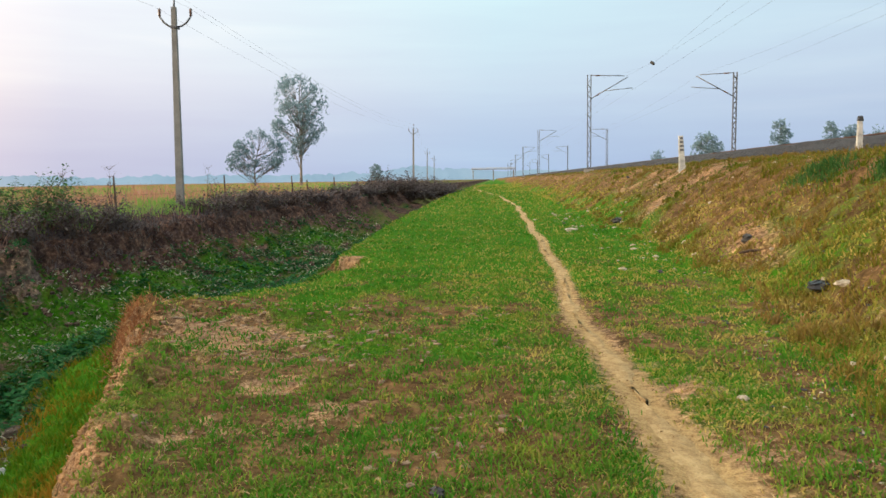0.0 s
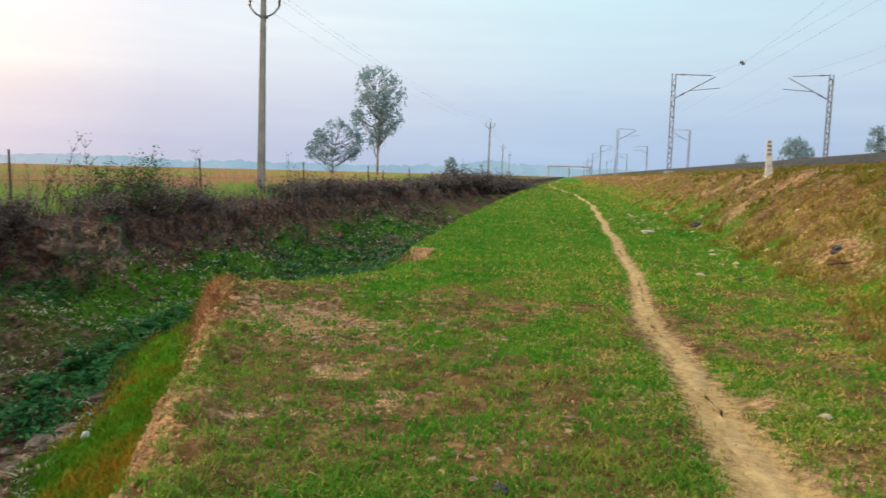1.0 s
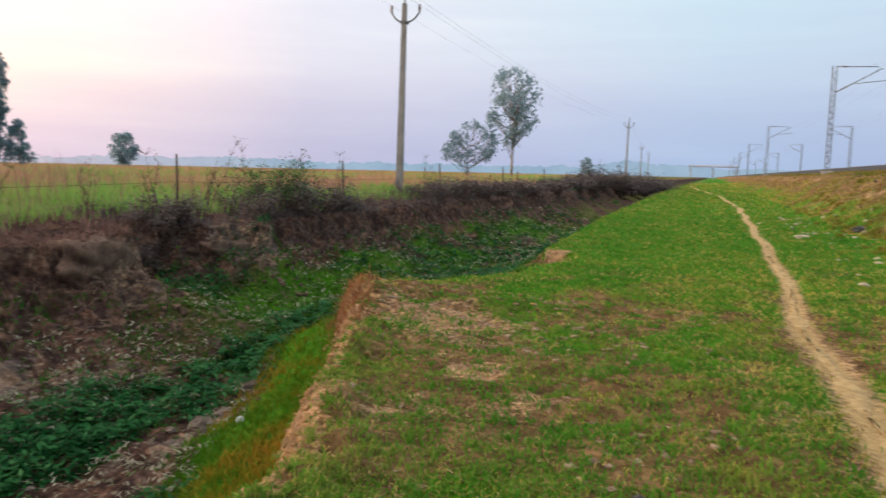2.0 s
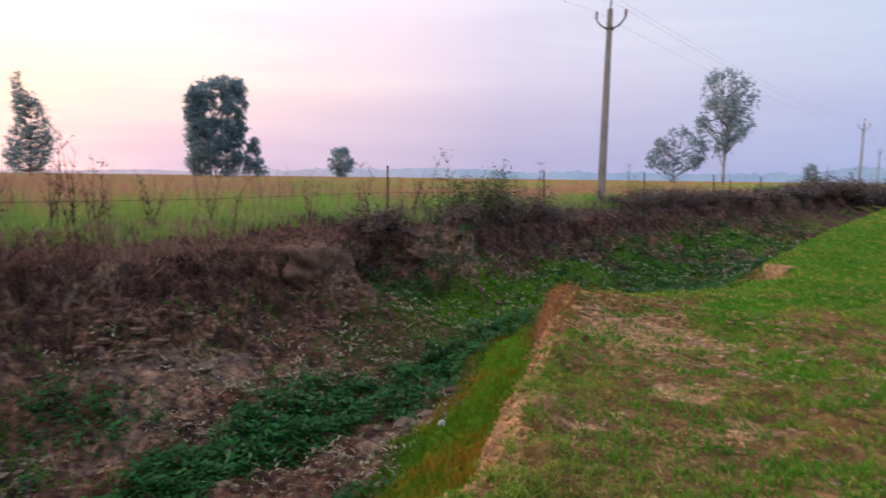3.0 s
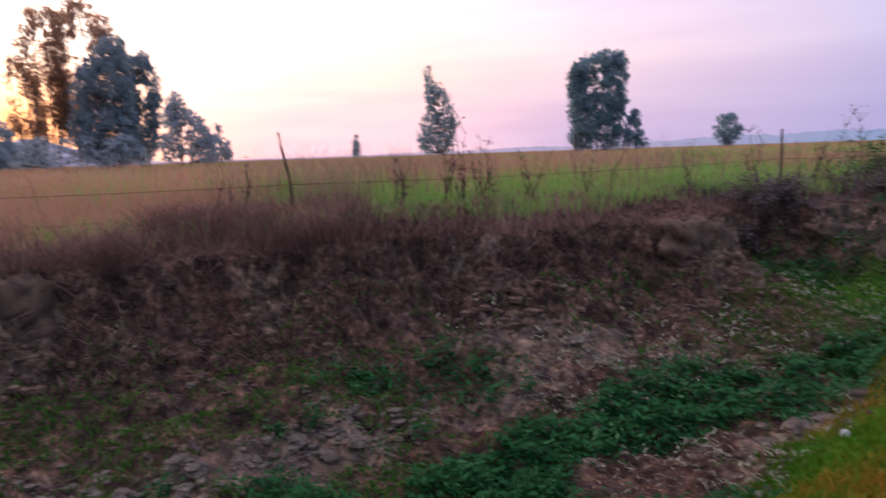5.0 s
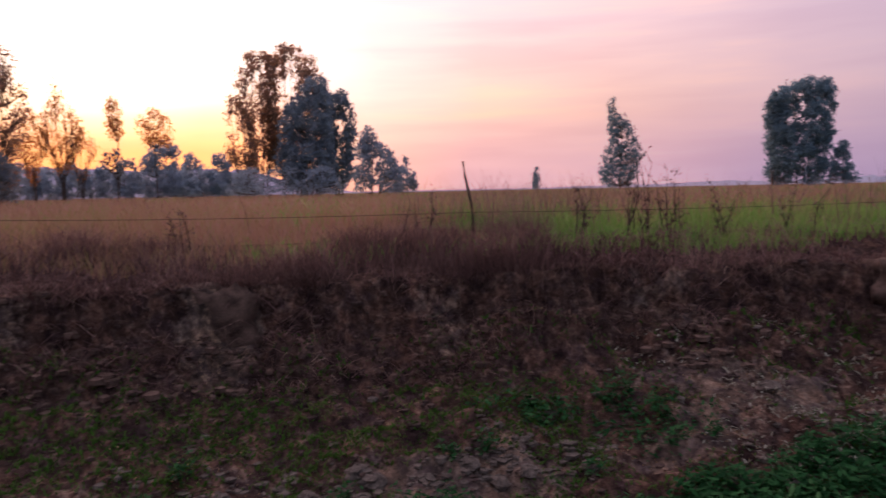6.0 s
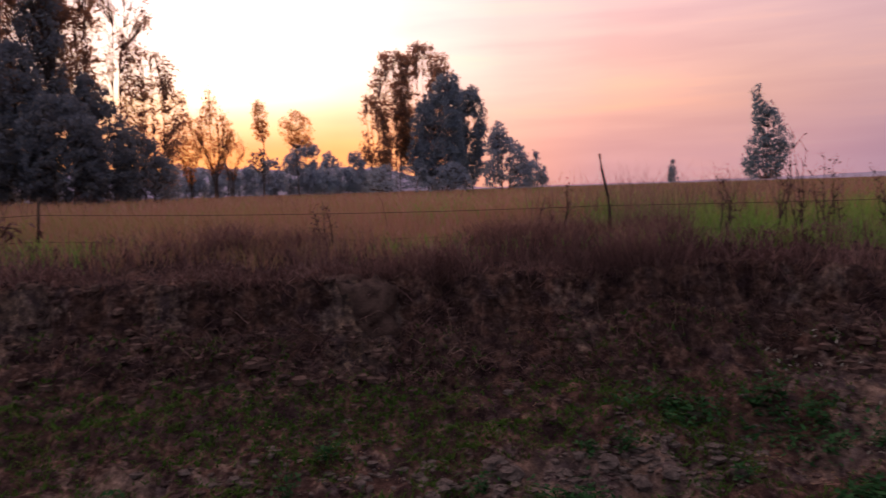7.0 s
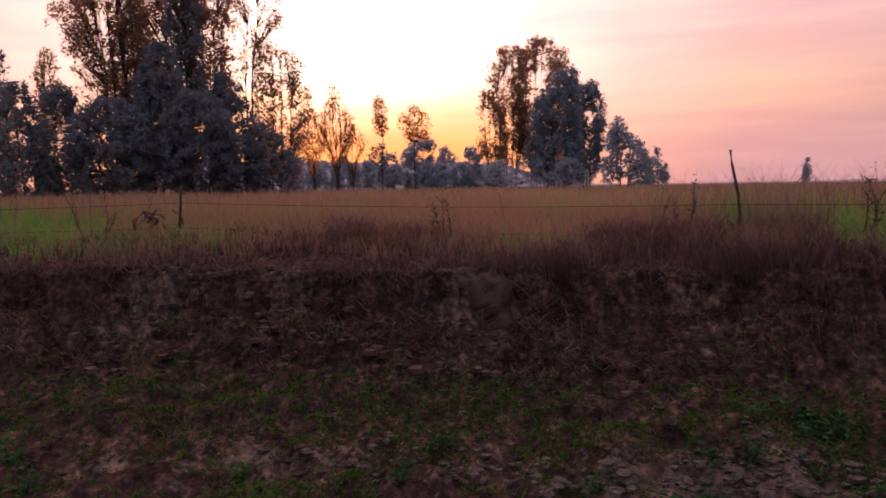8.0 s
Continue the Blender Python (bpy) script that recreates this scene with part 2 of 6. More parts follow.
M_RUST = blades("rusty_grass", [(0.0, (0.13, 0.050, 0.024)), (0.6, (0.27, 0.115, 0.050)), (1.0, (0.42, 0.23, 0.11))], 0.3, 0.9, 0.3)
M_STRAW = blades("straw", [(0.0, (0.10, 0.055, 0.03)), (0.6, (0.26, 0.16, 0.08)), (1.0, (0.48, 0.36, 0.20))], 0.3, 0.9, 0.2)
M_STRAND = blades("pale_strands", [(0.0, (0.05, 0.026, 0.022)), (0.55, (0.14, 0.080, 0.062)), (0.82, (0.28, 0.18, 0.13)), (1.0, (0.52, 0.40, 0.29))], 0.3, 0.7, 0.3)
M_LITTER = blades("pale_litter", [(0.0, (0.13, 0.11, 0.08)), (0.6, (0.26, 0.24, 0.18)), (1.0, (0.44, 0.42, 0.34))], 0.3, 0.9, 0.2)
M_BRUSH = blades("thorny_brush", [(0.0, (0.036, 0.031, 0.035)), (0.5, (0.092, 0.077, 0.083)), (0.86, (0.16, 0.135, 0.132)), (1.0, (0.28, 0.22, 0.18))], 0.35, 0.8, 0.3)
M_SHRUB = blades("shrub_leaves", [(0.0, (0.022, 0.070, 0.018)), (0.6, (0.050, 0.12, 0.032)), (1.0, (0.11, 0.18, 0.065))], 0.3, 0.8, 0.35)
# blue haze mixed into the field trees' leaf colour
M_LEAF_FIELD = blades("hazed_blue_green_leaves", [(0.0, (0.13, 0.215, 0.275)), (0.5, (0.18, 0.27, 0.32)), (1.0, (0.235, 0.31, 0.33))], 0.3, 0.3, 0.5, 0.85, 0.3)
M_STEM = blades("dry_stems", [(0.0, (0.11, 0.062, 0.056)), (0.5, (0.23, 0.135, 0.115)), (0.85, (0.36, 0.225, 0.18)), (1.0, (0.52, 0.39, 0.28))], 0.35, 0.6, 0.3)
M_MOSS = blades("ditch_moss", [(0.0, (0.018, 0.072, 0.010)), (0.5, (0.044, 0.120, 0.015)), (0.8, (0.100, 0.125, 0.032)), (1.0, (0.18, 0.140, 0.085))], 0.45, 1.2, 0.25)
M_CROP = blades("green_crop", [(0.0, (0.115, 0.275, 0.055)), (0.45, (0.190, 0.355, 0.075)), (0.75, (0.30, 0.35, 0.105)), (1.0, (0.46, 0.31, 0.17))], 0.6, 0.35, 0.32)
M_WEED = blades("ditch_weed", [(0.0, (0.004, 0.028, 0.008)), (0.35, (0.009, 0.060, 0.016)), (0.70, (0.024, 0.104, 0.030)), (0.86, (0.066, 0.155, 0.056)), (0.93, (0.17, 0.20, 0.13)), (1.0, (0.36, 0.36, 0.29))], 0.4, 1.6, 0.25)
M_STONE = speckled("pale_stone", (0.20, 0.17, 0.13), (0.42, 0.37, 0.30), 8, 40, 0.9)
M_CLOD = speckled("brown_clod", (0.026, 0.014, 0.012), (0.11, 0.068, 0.054), 5, 30, 0.95, 0.8, 0.02)
M_CRUMB = speckled("earth_crumbs", (0.085, 0.052, 0.035), (0.30, 0.215, 0.15), 6, 30, 0.95, 0.6, 0.01)
M_MUDGREY = speckled("grey_mud", (0.050, 0.038, 0.032), (0.175, 0.135, 0.110), 7, 36, 0.95, 0.9, 0.03)
M_BLOCK = speckled("bank_earth", (0.045, 0.026, 0.020), (0.165, 0.100, 0.075), 7, 45, 0.95, 0.6, 0.015)
M_RED = speckled("red_earth", (0.12, 0.055, 0.025), (0.36, 0.20, 0.095), 4, 30, 0.95, 0.8, 0.02)

# ---- geometry helpers ----
TH = radians(4.0)
RNG = np.random.default_rng(7)


def uw(u, w, z=0.0):
    """World place of u metres along the railway and w metres to its left."""
    return Vector((u * math.sin(TH) - w * math.cos(TH), u * math.cos(TH) + w * math.sin(TH), z))


def value_noise(x, y, seed=0):
    xi, yi = np.floor(x).astype(np.int64), np.floor(y).astype(np.int64)
    fx, fy = x - xi, y - yi
    fx, fy = fx * fx * (3 - 2 * fx), fy * fy * (3 - 2 * fy)

    def h(a, b):
        n = (a * 374761393 + b * 668265263 + seed * 144665) & 0x7FFFFFFF
        n = ((n ^ (n >> 13)) * 1274126177) & 0x7FFFFFFF
        return ((n ^ (n >> 16)) & 0xFFFF) / 32767.5 - 1.0

    return (h(xi, yi) * (1 - fx) + h(xi + 1, yi) * fx) * (1 - fy) + (h(xi, yi + 1) * (1 - fx) + h(xi + 1, yi + 1) * fx) * fy


def fbm(x, y, octaves=4, seed=0):
    total, amp = 0.0, 0.5
    for k in range(octaves):
        total = total + amp * value_noise(x * 2**k, y * 2**k, seed + k * 17)
        amp *= 0.5
    return total


def step(a, b, x):
    t = np.clip((x - a) / (b - a), 0, 1)
    return t * t * (3 - 2 * t)


def ridge_line(u):
    """How far left the grassy shelf reaches before it breaks off into the ditch."""
    base = np.interp(u, [-40, -6, 0, 3.3, 4.5, 6.6, 8.3, 8.9, 10.4, 11.4, 13.2, 14.4, 14.8, 27, 75, 300], [2.2, 1.95, 1.95, 2.18, 2.68, 3.58, 4.35, 3.95, 3.25, 2.6, 2.5, 2.55, 3.3, 3.9, 4.9, 5.2])
    return base + 0.10 * fbm(u * 1.7, u * 0 + 3.3, 3, 5)


def bank_line(u):
    """Foot of the cut bank on the field's side."""
    base = np.interp(u, [-60, -8, -2, 3, 6.6, 7.3, 8.4, 8.5, 10.2, 10.4, 11.8, 12.6, 18, 40, 120], [8.3, 8.5, 8.4, 8.3, 8.35, 7.95, 7.80, 8.85, 9.0, 8.30, 8.25, 8.6, 8.3, 8.2, 8.0])
    return base + 0.55 * fbm(u * 0.55, u * 0 + 1.7, 4, 9) + 0.12 * fbm(u * 2.7, u * 0, 2, 11)


def slope_foot(u):
    return -np.interp(u, [-40, 0, 4.6, 7.2, 10.7, 30, 100], [2.3, 2.3, 2.5, 2.9, 3.3, 3.5, 3.6])


def soft_edge(u):
    """Where the shelf slopes gently into the ditch instead of breaking off."""
    return step(8.3, 9.3, u) * (1 - step(12.6, 13.8, u))


def weed_strip(u, w):
    """A strip of lush weeds along the bottom of the ditch."""
    line = np.interp(u, [2.0, 3.0, 3.8, 5.2, 7.0, 8.5, 10], [5.4, 5.32, 5.38, 5.45, 5.65, 5.4, 5.3])
    return np.exp(-(((w - line + 0.25 * fbm(u * 1.1, w * 0.6, 2, 46)) / 0.56) ** 2)) * step(2.0, 2.8, u) * (1 - step(8.8, 9.8, u))


def moss(u, w):
    """Low green growth on the ditch floor: a band at the bank's foot near by, patches further along."""
    patchy = fbm(u * 0.9, w * 1.1, 3, 64)
    band = np.exp(-(((w - 7.2 + 0.25 * patchy) / 0.50) ** 2)) * step(-6.5, -4.5, u) * (1 - step(2.2, 3.8, u)) * step(-0.45, -0.05, patchy)
    along = step(4.6, 7.0, u) * step(-0.34, 0.02, patchy) * step(4.0, 5.0, w) * (1 - step(7.4, 8.4, w) * step(8.5, 10.5, u))
    return np.maximum(band, np.maximum(along, 0.5 * step(0.12, 0.3, patchy)))


def lush(u, w):
    """Dense dark weeds over the whole ditch floor, further along."""
    return step(8.2, 10.5, u) * (1 - step(27, 36, u)) * step(4.2, 5.2, w) * (1 - step(7.5, 8.4, w)) * (0.75 + 0.5 * fbm(u * 0.6, w * 0.9, 2, 49))


def trampled(u, w):
    """Where cattle have worn the turf to brown earth, near the shelf's edge."""
    return np.exp(-(((u - 5.2) / 2.7) ** 2 + ((w - 1.8) / 1.2) ** 2))


def height(u, w):
    u, w = np.asarray(u, float), np.asarray(w, float)
    rl, bl, sf = ridge_line(u), bank_line(u), slope_foot(u)
    n1, n2, n3 = fbm(u * 0.35, w * 0.35, 3, 1), fbm(u * 1.6, w * 1.6, 3, 2), fbm(u * 5.5, w * 5.5, 3, 3)
    far = step(40, 140, np.hypot(u, w))
    rough = (1 - far)
    # shelf with its footpath worn in
    dents = np.clip(fbm(u * 2.6, w * 2.6, 2, 58) - 0.05, 0, 0.4) * step(-0.6, 0.4, w) * (1 - step(9, 13, u))
    z = 0.05 * n1 + 0.035 * n2 + 0.018 * n3 - 0.13 * dents
    mound = np.exp(-(((u - 8.1) / 1.0) ** 2 + ((w - 3.75) / 0.75) ** 2))
    z = z + (0.17 + 0.12 * n3) * mound + (0.05 + 0.12 * n3) * np.exp(-(((u - 8.3) / 0.5) ** 2 + ((w - 2.3) / 1.3) ** 2)) + (0.05 + 0.10 * n2 + 0.12 * n3) * np.exp(-((w - rl + 0.18) / 0.25) ** 2) * step(-2, 1, u) * (1 - step(8.6, 9.2, u))
    z = z - 0.05 * np.exp(-((w - path_line(u)) / 0.3) ** 2)
    # the railway's bank on the right
    k = np.clip((sf - w) / (9.2 + sf), 0, 1)
    rise = np.interp(k, [0, 0.12, 0.30, 0.58, 0.80, 1.0], [0, 0.14, 0.85, 1.82, 2.05, 2.2])
    z = z + rise + np.where(k > 0, (0.12 * n2 + 0.06 * n3 + 0.12 * n1) * np.minimum(k * 4, 1) * (1 - 0.8 * step(0.5, 0.7, k)), 0)
    # ditch
    crease = np.abs(fbm(u * 1.9, w * 1.9, 4, 4))
    deep = -0.94 + 0.17 * n2 + 0.11 * n3 + 0.10 * n1 - 0.22 * (0.35 - np.minimum(crease, 0.35)) * (1 - far)
    d = w - rl
    gentle = soft_edge(u)
    fall = np.where(d > 0, np.clip(d / 0.22, 0, 1) * 0.36 + 0.64 * step(0.10, 1.7, d), 0)
    fall = fall * (1 - gentle) + gentle * step(0, 3.2, d)
    floor_z = deep + (0.62 + 0.10 * n1) * step(5.6, 8.2, w + 0.4 * n1)
    z = z * (1 - fall) + floor_z * fall
    lumps = np.exp(-(((u - 1.25) / 1.6) ** 2 + ((w - 6.15) / 0.5) ** 2)) + 0.8 * np.exp(-(((u - 4.9) / 1.5) ** 2 + ((w - 6.7) / 0.5) ** 2)) + 0.7 * np.exp(-(((u - 3.7) / 0.5) ** 2 + ((w - 5.45) / 0.25) ** 2)) + 0.4 * np.exp(-(((u + 2.6) / 2.4) ** 2 + ((w - 6.2) / 0.5) ** 2))
    z = z + 0.22 * np.minimum(lumps, 1) * np.clip(fbm(u * 3.0, w * 3.4, 2, 57) + 0.12, 0, 0.5)
    # cut bank: slumped earth below, a broken upright face, then the field
    chunk = fbm(u * 0.9, w * 0.5, 3, 14)
    e = w - bl + 0.24 * n2 + 0.14 * n3 + 0.42 * chunk
    face = 0.34 * step(-0.85, 0.0, e) + 0.46 * step(0.0, 0.20 + 0.12 * n2, e) + 0.20 * step(0.25, 1.9, e)
    field = 0.76 + 0.06 * n1 + 0.04 * n2
    z = np.where(w > 5, z * (1 - face) + field * face, z)
    z = z + (0.10 * n3 - 0.25 * (0.25 - np.minimum(crease, 0.25))) * step(-1.2, -0.6, e) * (1 - step(0.1, 0.5, e)) + 0.05 * chunk * step(-0.1, 0.2, e) * (1 - step(1.0, 2.0, e))
    # beyond, level land
    level = np.where(w > 0, np.where(w > 8, 0.76, z), z)
    z = z * rough + level * far
    z = np.where(w < -21, z - 2.4 * step(21, 27, -w), z)
    return z


def path_line(u):
    return np.interp(u, [-40, 0, 3.5, 5.5, 8.3, 11, 15, 24, 42, 67, 97, 130], [-0.9, -1.28, -1.18, -1.05, -1.02, -1.06, -1.2, -1.25, -1.35, -0.6, 1.8, 3.5]) + 0.05 * np.sin(u * 0.9) * step(3, 9, u)


def ground_z(x, y):
    u, w = x * math.sin(TH) + y * math.cos(TH), -x * math.cos(TH) + y * math.sin(TH)
    return float(height(np.array([u]), np.array([w]))[0])


def array_mesh(name, verts, faces, mat, smooth=False):
    verts, faces = np.asarray(verts, np.float32), np.asarray(faces, np.int32)
    me = bpy.data.meshes.new(name)
    n, k = faces.shape
    me.vertices.add(len(verts))
    me.vertices.foreach_set("co", verts.ravel())
    me.loops.add(n * k)
    me.loops.foreach_set("vertex_index", faces.ravel())
    me.polygons.add(n)
    me.polygons.foreach_set("loop_start", np.arange(n, dtype=np.int32) * k)
    me.polygons.foreach_set("use_smooth", np.full(n, smooth))
    me.update(calc_edges=True)
    me.validate()
    me.materials.append(mat)
    return me


class Geo:
    """Gathers tubes, boxes and lumps for one mesh."""

    def __init__(self):
        self.v, self.f = [], []

    def tube(self, points, radii, n=7):
        pts = [Vector(p) for p in points]
        start = len(self.v)
        for i, p in enumerate(pts):
            d = (pts[min(i + 1, len(pts) - 1)] - pts[max(i - 1, 0)]).normalized()
            a = d.orthogonal().normalized() if abs(d.z) > 0.99 else d.cross(Vector((0, 0, 1))).normalized()
            b = d.cross(a)
            r = radii[i] if isinstance(radii, (list, tuple)) else radii
            for k in range(n):
                t = 2 * math.pi * k / n
                self.v.append(p + a * (r * math.cos(t)) + b * (r * math.sin(t)))
        for i in range(len(pts) - 1):
            for k in range(n):
                q = start + i * n
                self.f.append((q + k, q + (k + 1) % n, q + n + (k + 1) % n, q + n + k))
        self.f.append(tuple(range(start, start + n))[::-1])
        self.f.append(tuple(range(start + (len(pts) - 1) * n, start + len(pts) * n)))
        return self

    def box(self, centre, size, turn=None, taper=1.0):
        c, s = Vector(centre), Vector(size) / 2
        m = turn or Matrix.Identity(3)
        start = len(self.v)
        for z in (-1, 1):
            k = taper if z > 0 else 1.0
            for x, y in ((-1, -1), (1, -1), (1, 1), (-1, 1)):
                self.v.append(c + m @ Vector((x * s.x * k, y * s.y * k, z * s.z)))
        for q in ((3, 2, 1, 0), (4, 5, 6, 7), (0, 1, 5, 4), (1, 2, 6, 5), (2, 3, 7, 6), (3, 0, 4, 7)):
            self.f.append(tuple(start + i for i in q))
        return self

    def lump(self, centre, size, seed, rings=5, n=8, rough=0.25):
        """An uneven stone or clod."""
        rnd = random.Random(seed)
        c, start = Vector(centre), len(self.v)
        for i in range(rings + 1):
            a = math.pi * i / rings
            for k in range(n):
                t = 2 * math.pi * k / n
                r = 1 + rnd.uniform(-rough, rough)
                self.v.append(c + Vector((math.sin(a) * math.cos(t) * size[0] * r, math.sin(a) * math.sin(t) * size[1] * r, math.cos(a) * size[2] * (1 + rnd.uniform(-rough, rough) * 0.5))))
        for i in range(rings):
            for k in range(n):
                q = start + i * n
                self.f.append((q + n + k, q + n + (k + 1) % n, q + (k + 1) % n, q + k))
        return self

    def mesh(self, name, mat, smooth=True):
        me = bpy.data.meshes.new(name)
        me.from_pydata([tuple(p) for p in self.v], [], self.f)
        me.polygons.foreach_set("use_smooth", [smooth] * len(me.polygons))
        me.update()
        me.materials.append(mat)
        return me


def part(name, geo, mat, parent, label="", smooth=True):
    ob = new(name, geo.mesh(name, mat, smooth) if isinstance(geo, Geo) else geo)
    ob.parent = parent
    return tagged(ob, label)


def root(name, place, label, category, group=""):
    ob = new(name)
    ob.empty_display_size = 0.2
    ob.matrix_world = place if isinstance(place, Matrix) else Matrix.Translation(place)
    return tagged(ob, label, category, group)


# ---- ground ----


def make_ground():
    def axis(lo, hi, fine, start, end, grow):
        a = list(np.arange(lo, hi, fine))
        d = fine
        while a[-1] < end:
            d *= grow
            a.append(a[-1] + d)
        d = fine
        while a[0] > start:
            d *= grow
            a.insert(0, a[0] - d)
        return np.array(a)

    us, ws = axis(-10, 17, 0.10, -3000, 3000, 1.055), axis(-6.5, 10.2, 0.082, -3000, 3000, 1.085)
    u, w = np.meshgrid(us, ws, indexing="ij")
    z = height(u, w)
    x, y = u * math.sin(TH) - w * math.cos(TH), u * math.cos(TH) + w * math.sin(TH)
    nu, nw = u.shape
    i = (np.arange(nu - 1)[:, None] * nw + np.arange(nw - 1)[None, :]).ravel()
    me = array_mesh("ground", np.stack([x, y, z], -1).reshape(-1, 3), np.stack([i, i + 1, i + nw + 1, i + nw], -1)[:, ::-1], M_GROUND, True)
    rgba = np.ones((nu * nw, 4), np.float32)
    rgba[:] = np.stack(zones(u, w), -1).reshape(-1, 4)
    me.color_attributes.new("zone", "FLOAT_COLOR", "POINT").data.foreach_set("color", rgba.ravel())
    wide = np.interp(u, [2, 4, 6, 12, 40], [0.42, 0.28, 0.16, 0.12, 0.2])
    me.attributes.new("trodden", "FLOAT", "POINT").data.foreach_set("value", np.exp(-(((w - path_line(u)) / wide) ** 2)).astype(np.float32).ravel())
    tagged(new("ground", me), "uneven grassy ground with a ditch, cut bank and railway slope", "ground", kind="structure")


def zones(u, w):
    """Shares of green turf, bare tan earth, dark damp soil and pale dried mud."""
    rl, bl, sf = ridge_line(u), bank_line(u), slope_foot(u)
    n, m = fbm(u * 0.5, w * 0.5, 3, 21), fbm(u * 1.0, w * 1.3, 4, 22)
    shelf = (w < rl) & (w > sf - 0.5)
    near = 1 - step(8, 15, u)
    green = np.where(shelf, 0.52 + 0.36 * step(8, 16, u) + 0.5 * n + 1.25 * m * near + 0.04 * step(0.5, 1.6, w) * near, 0.30 + 0.5 * n)
    green = green - np.where(shelf, 0.56 * trampled(u, w), 0)
    green = np.where(w < sf - 0.5, 0.26 + 0.30 * (1 - step(0.5, 2.2, sf - w)) + 0.9 * n, green)
    bare = 0.95 * np.exp(-(((w - path_line(u)) / np.interp(u, [3, 6, 12], [0.38, 0.23, 0.16])) ** 2))
    bare = np.maximum(bare, (0.85 + 0.8 * fbm(u * 1.9, w * 1.9, 3, 35)) * np.exp(-(((u - 7.2 - 0.25 * (w - 2.7)) / 0.72) ** 2 + ((w - 2.75) / 1.05) ** 2)))
    bare = np.maximum(bare, (0.16 + 1.2 * fbm(u * 1.8, w * 1.8, 4, 37)) * np.exp(-(((u - 5.4) / 2.2) ** 2 + ((w - 1.75) / 1.15) ** 2)))
    bare = np.maximum(bare, (0.55 + 0.9 * fbm(u * 1.3, w * 1.3, 3, 38)) * np.exp(-(((u - 6.6) / 1.6) ** 2 + ((w + 3.7) / 0.9) ** 2)))
    bare = np.maximum(bare, (0.20 + 0.85 * fbm(u * 0.4, w * 0.7, 4, 45)) * step(0.2, 1.2, sf - w) * (1 - step(5.2, 6.2, -w)) * (1 - step(25, 60, u)))
    bare = np.maximum(bare, (0.72 + 0.5 * fbm(u * 2.5, w * 2.5, 3, 36)) * np.exp(-(((w - rl - 0.02) / 0.20) ** 2)) * (1 - step(8.5, 9.5, u)))
    bare = np.maximum(bare, 0.95 * np.exp(-(((u - 14.75) / 0.32) ** 2 + ((w - 2.95) / 0.36) ** 2)))
    bare = np.maximum(bare, (0.30 + 0.9 * fbm(u * 2.2, w * 2.2, 4, 47)) * np.exp(-(((w - path_line(u) + 0.15) / 1.1) ** 2)) * (1 - step(6, 11, u)))
    # worn reddish earth high on the slope, further along
    crest = step(-8.6, -7.6, w) * step(1.4, 2.6, sf - w + 1.2 * n) * (0.35 + 0.65 * step(12, 24, u))
    bare = np.maximum(bare, (0.26 + 0.75 * fbm(u * 0.8, w * 1.1, 4, 48)) * crest)
    green = green - 0.22 * crest
    floor = (w > rl + 0.9) & (w < bl + 1.7)
    damp = np.where(floor, 1.0, 0.0)
    damp = np.where((w > rl) & (w < rl + 1.5) & (u < 8), step(0.6, 1.5, w - rl), damp)
    # the ditch floor
    strip, growth = weed_strip(u, w), moss(u, w)
    ditch = (w > rl + 1.2) & (w < bl)
    damp = np.where(ditch, damp * (1 - (0.25 + 0.28 * step(6, 9, u)) * growth), damp)
    d = w - rl
    green = np.where((d > 0.2) & (d < 1.4) & (u < 8.3), 0.95, green)
    rank = lush(u, w)
    green = np.where(ditch, 0.06 + 0.30 * strip + (0.34 + 0.14 * step(6, 9, u)) * growth + 0.30 * rank, green)
    damp = np.where(ditch, damp * (1 - 0.35 * rank), damp)
    fade = soft_edge(u) * (1 - step(0.3, 2.2, d)) * (d > 0)
    green, damp = np.maximum(green, 0.85 * fade), damp * (1 - fade)
    green = np.where(w > bl + 0.6, 0.35 + 0.8 * fbm(u * 0.12, w * 0.12, 2, 30), green)
    spot = lambda u0, w0, ru, rw: np.exp(-(((u - u0) / ru) ** 2 + ((w - w0) / rw) ** 2))
    grey = 1.2 * spot(1.25, 6.15, 1.3, 0.42) + 0.9 * spot(4.9, 6.85, 1.1, 0.42) + 0.8 * spot(6.3, 6.4, 0.7, 0.3) + 0.8 * spot(3.7, 6.35, 0.6, 0.25) + 0.7 * spot(4.1, 7.5, 0.9, 0.3) + 0.85 * spot(3.7, 5.46, 0.35, 0.2) + 0.75 * spot(5.4, 4.5, 1.2, 0.22) + 0.32 * spot(-2.6, 6.2, 2.4, 0.4)
    grey = grey + 0.6 * fbm(u * 1.1, w * 1.1, 3, 39) - 0.7 * strip - 0.35 * growth - 0.4 * rank
    grey = np.where((w > rl + 1.1) & (w < bl - 0.1), grey * (1 - 0.5 * step(8, 10, u)), 0)
    # slides of bare earth on the bank's face
    face = step(-0.75, -0.2, w - bl) * (1 - step(0.25, 0.5, w - bl))
    for at, wide, much in ((-0.85, 0.48, 1.0), (7.9, 0.55, 1.05), (11.2, 0.8, 0.9), (-5.0, 0.7, 0.85), (-3.1, 0.35, 0.7), (4.4, 0.5, 0.6), (1.7, 0.4, 0.6)):
        slide = np.exp(-(((u - at) / wide) ** 2)) * face
        grey, bare = np.maximum(grey, much * slide), np.maximum(bare, 0.34 * much * slide)
    return np.clip(green, 0, 1.2), np.clip(bare, 0, 1), np.clip(damp, 0, 1), np.clip(grey, 0, 1)


make_ground()


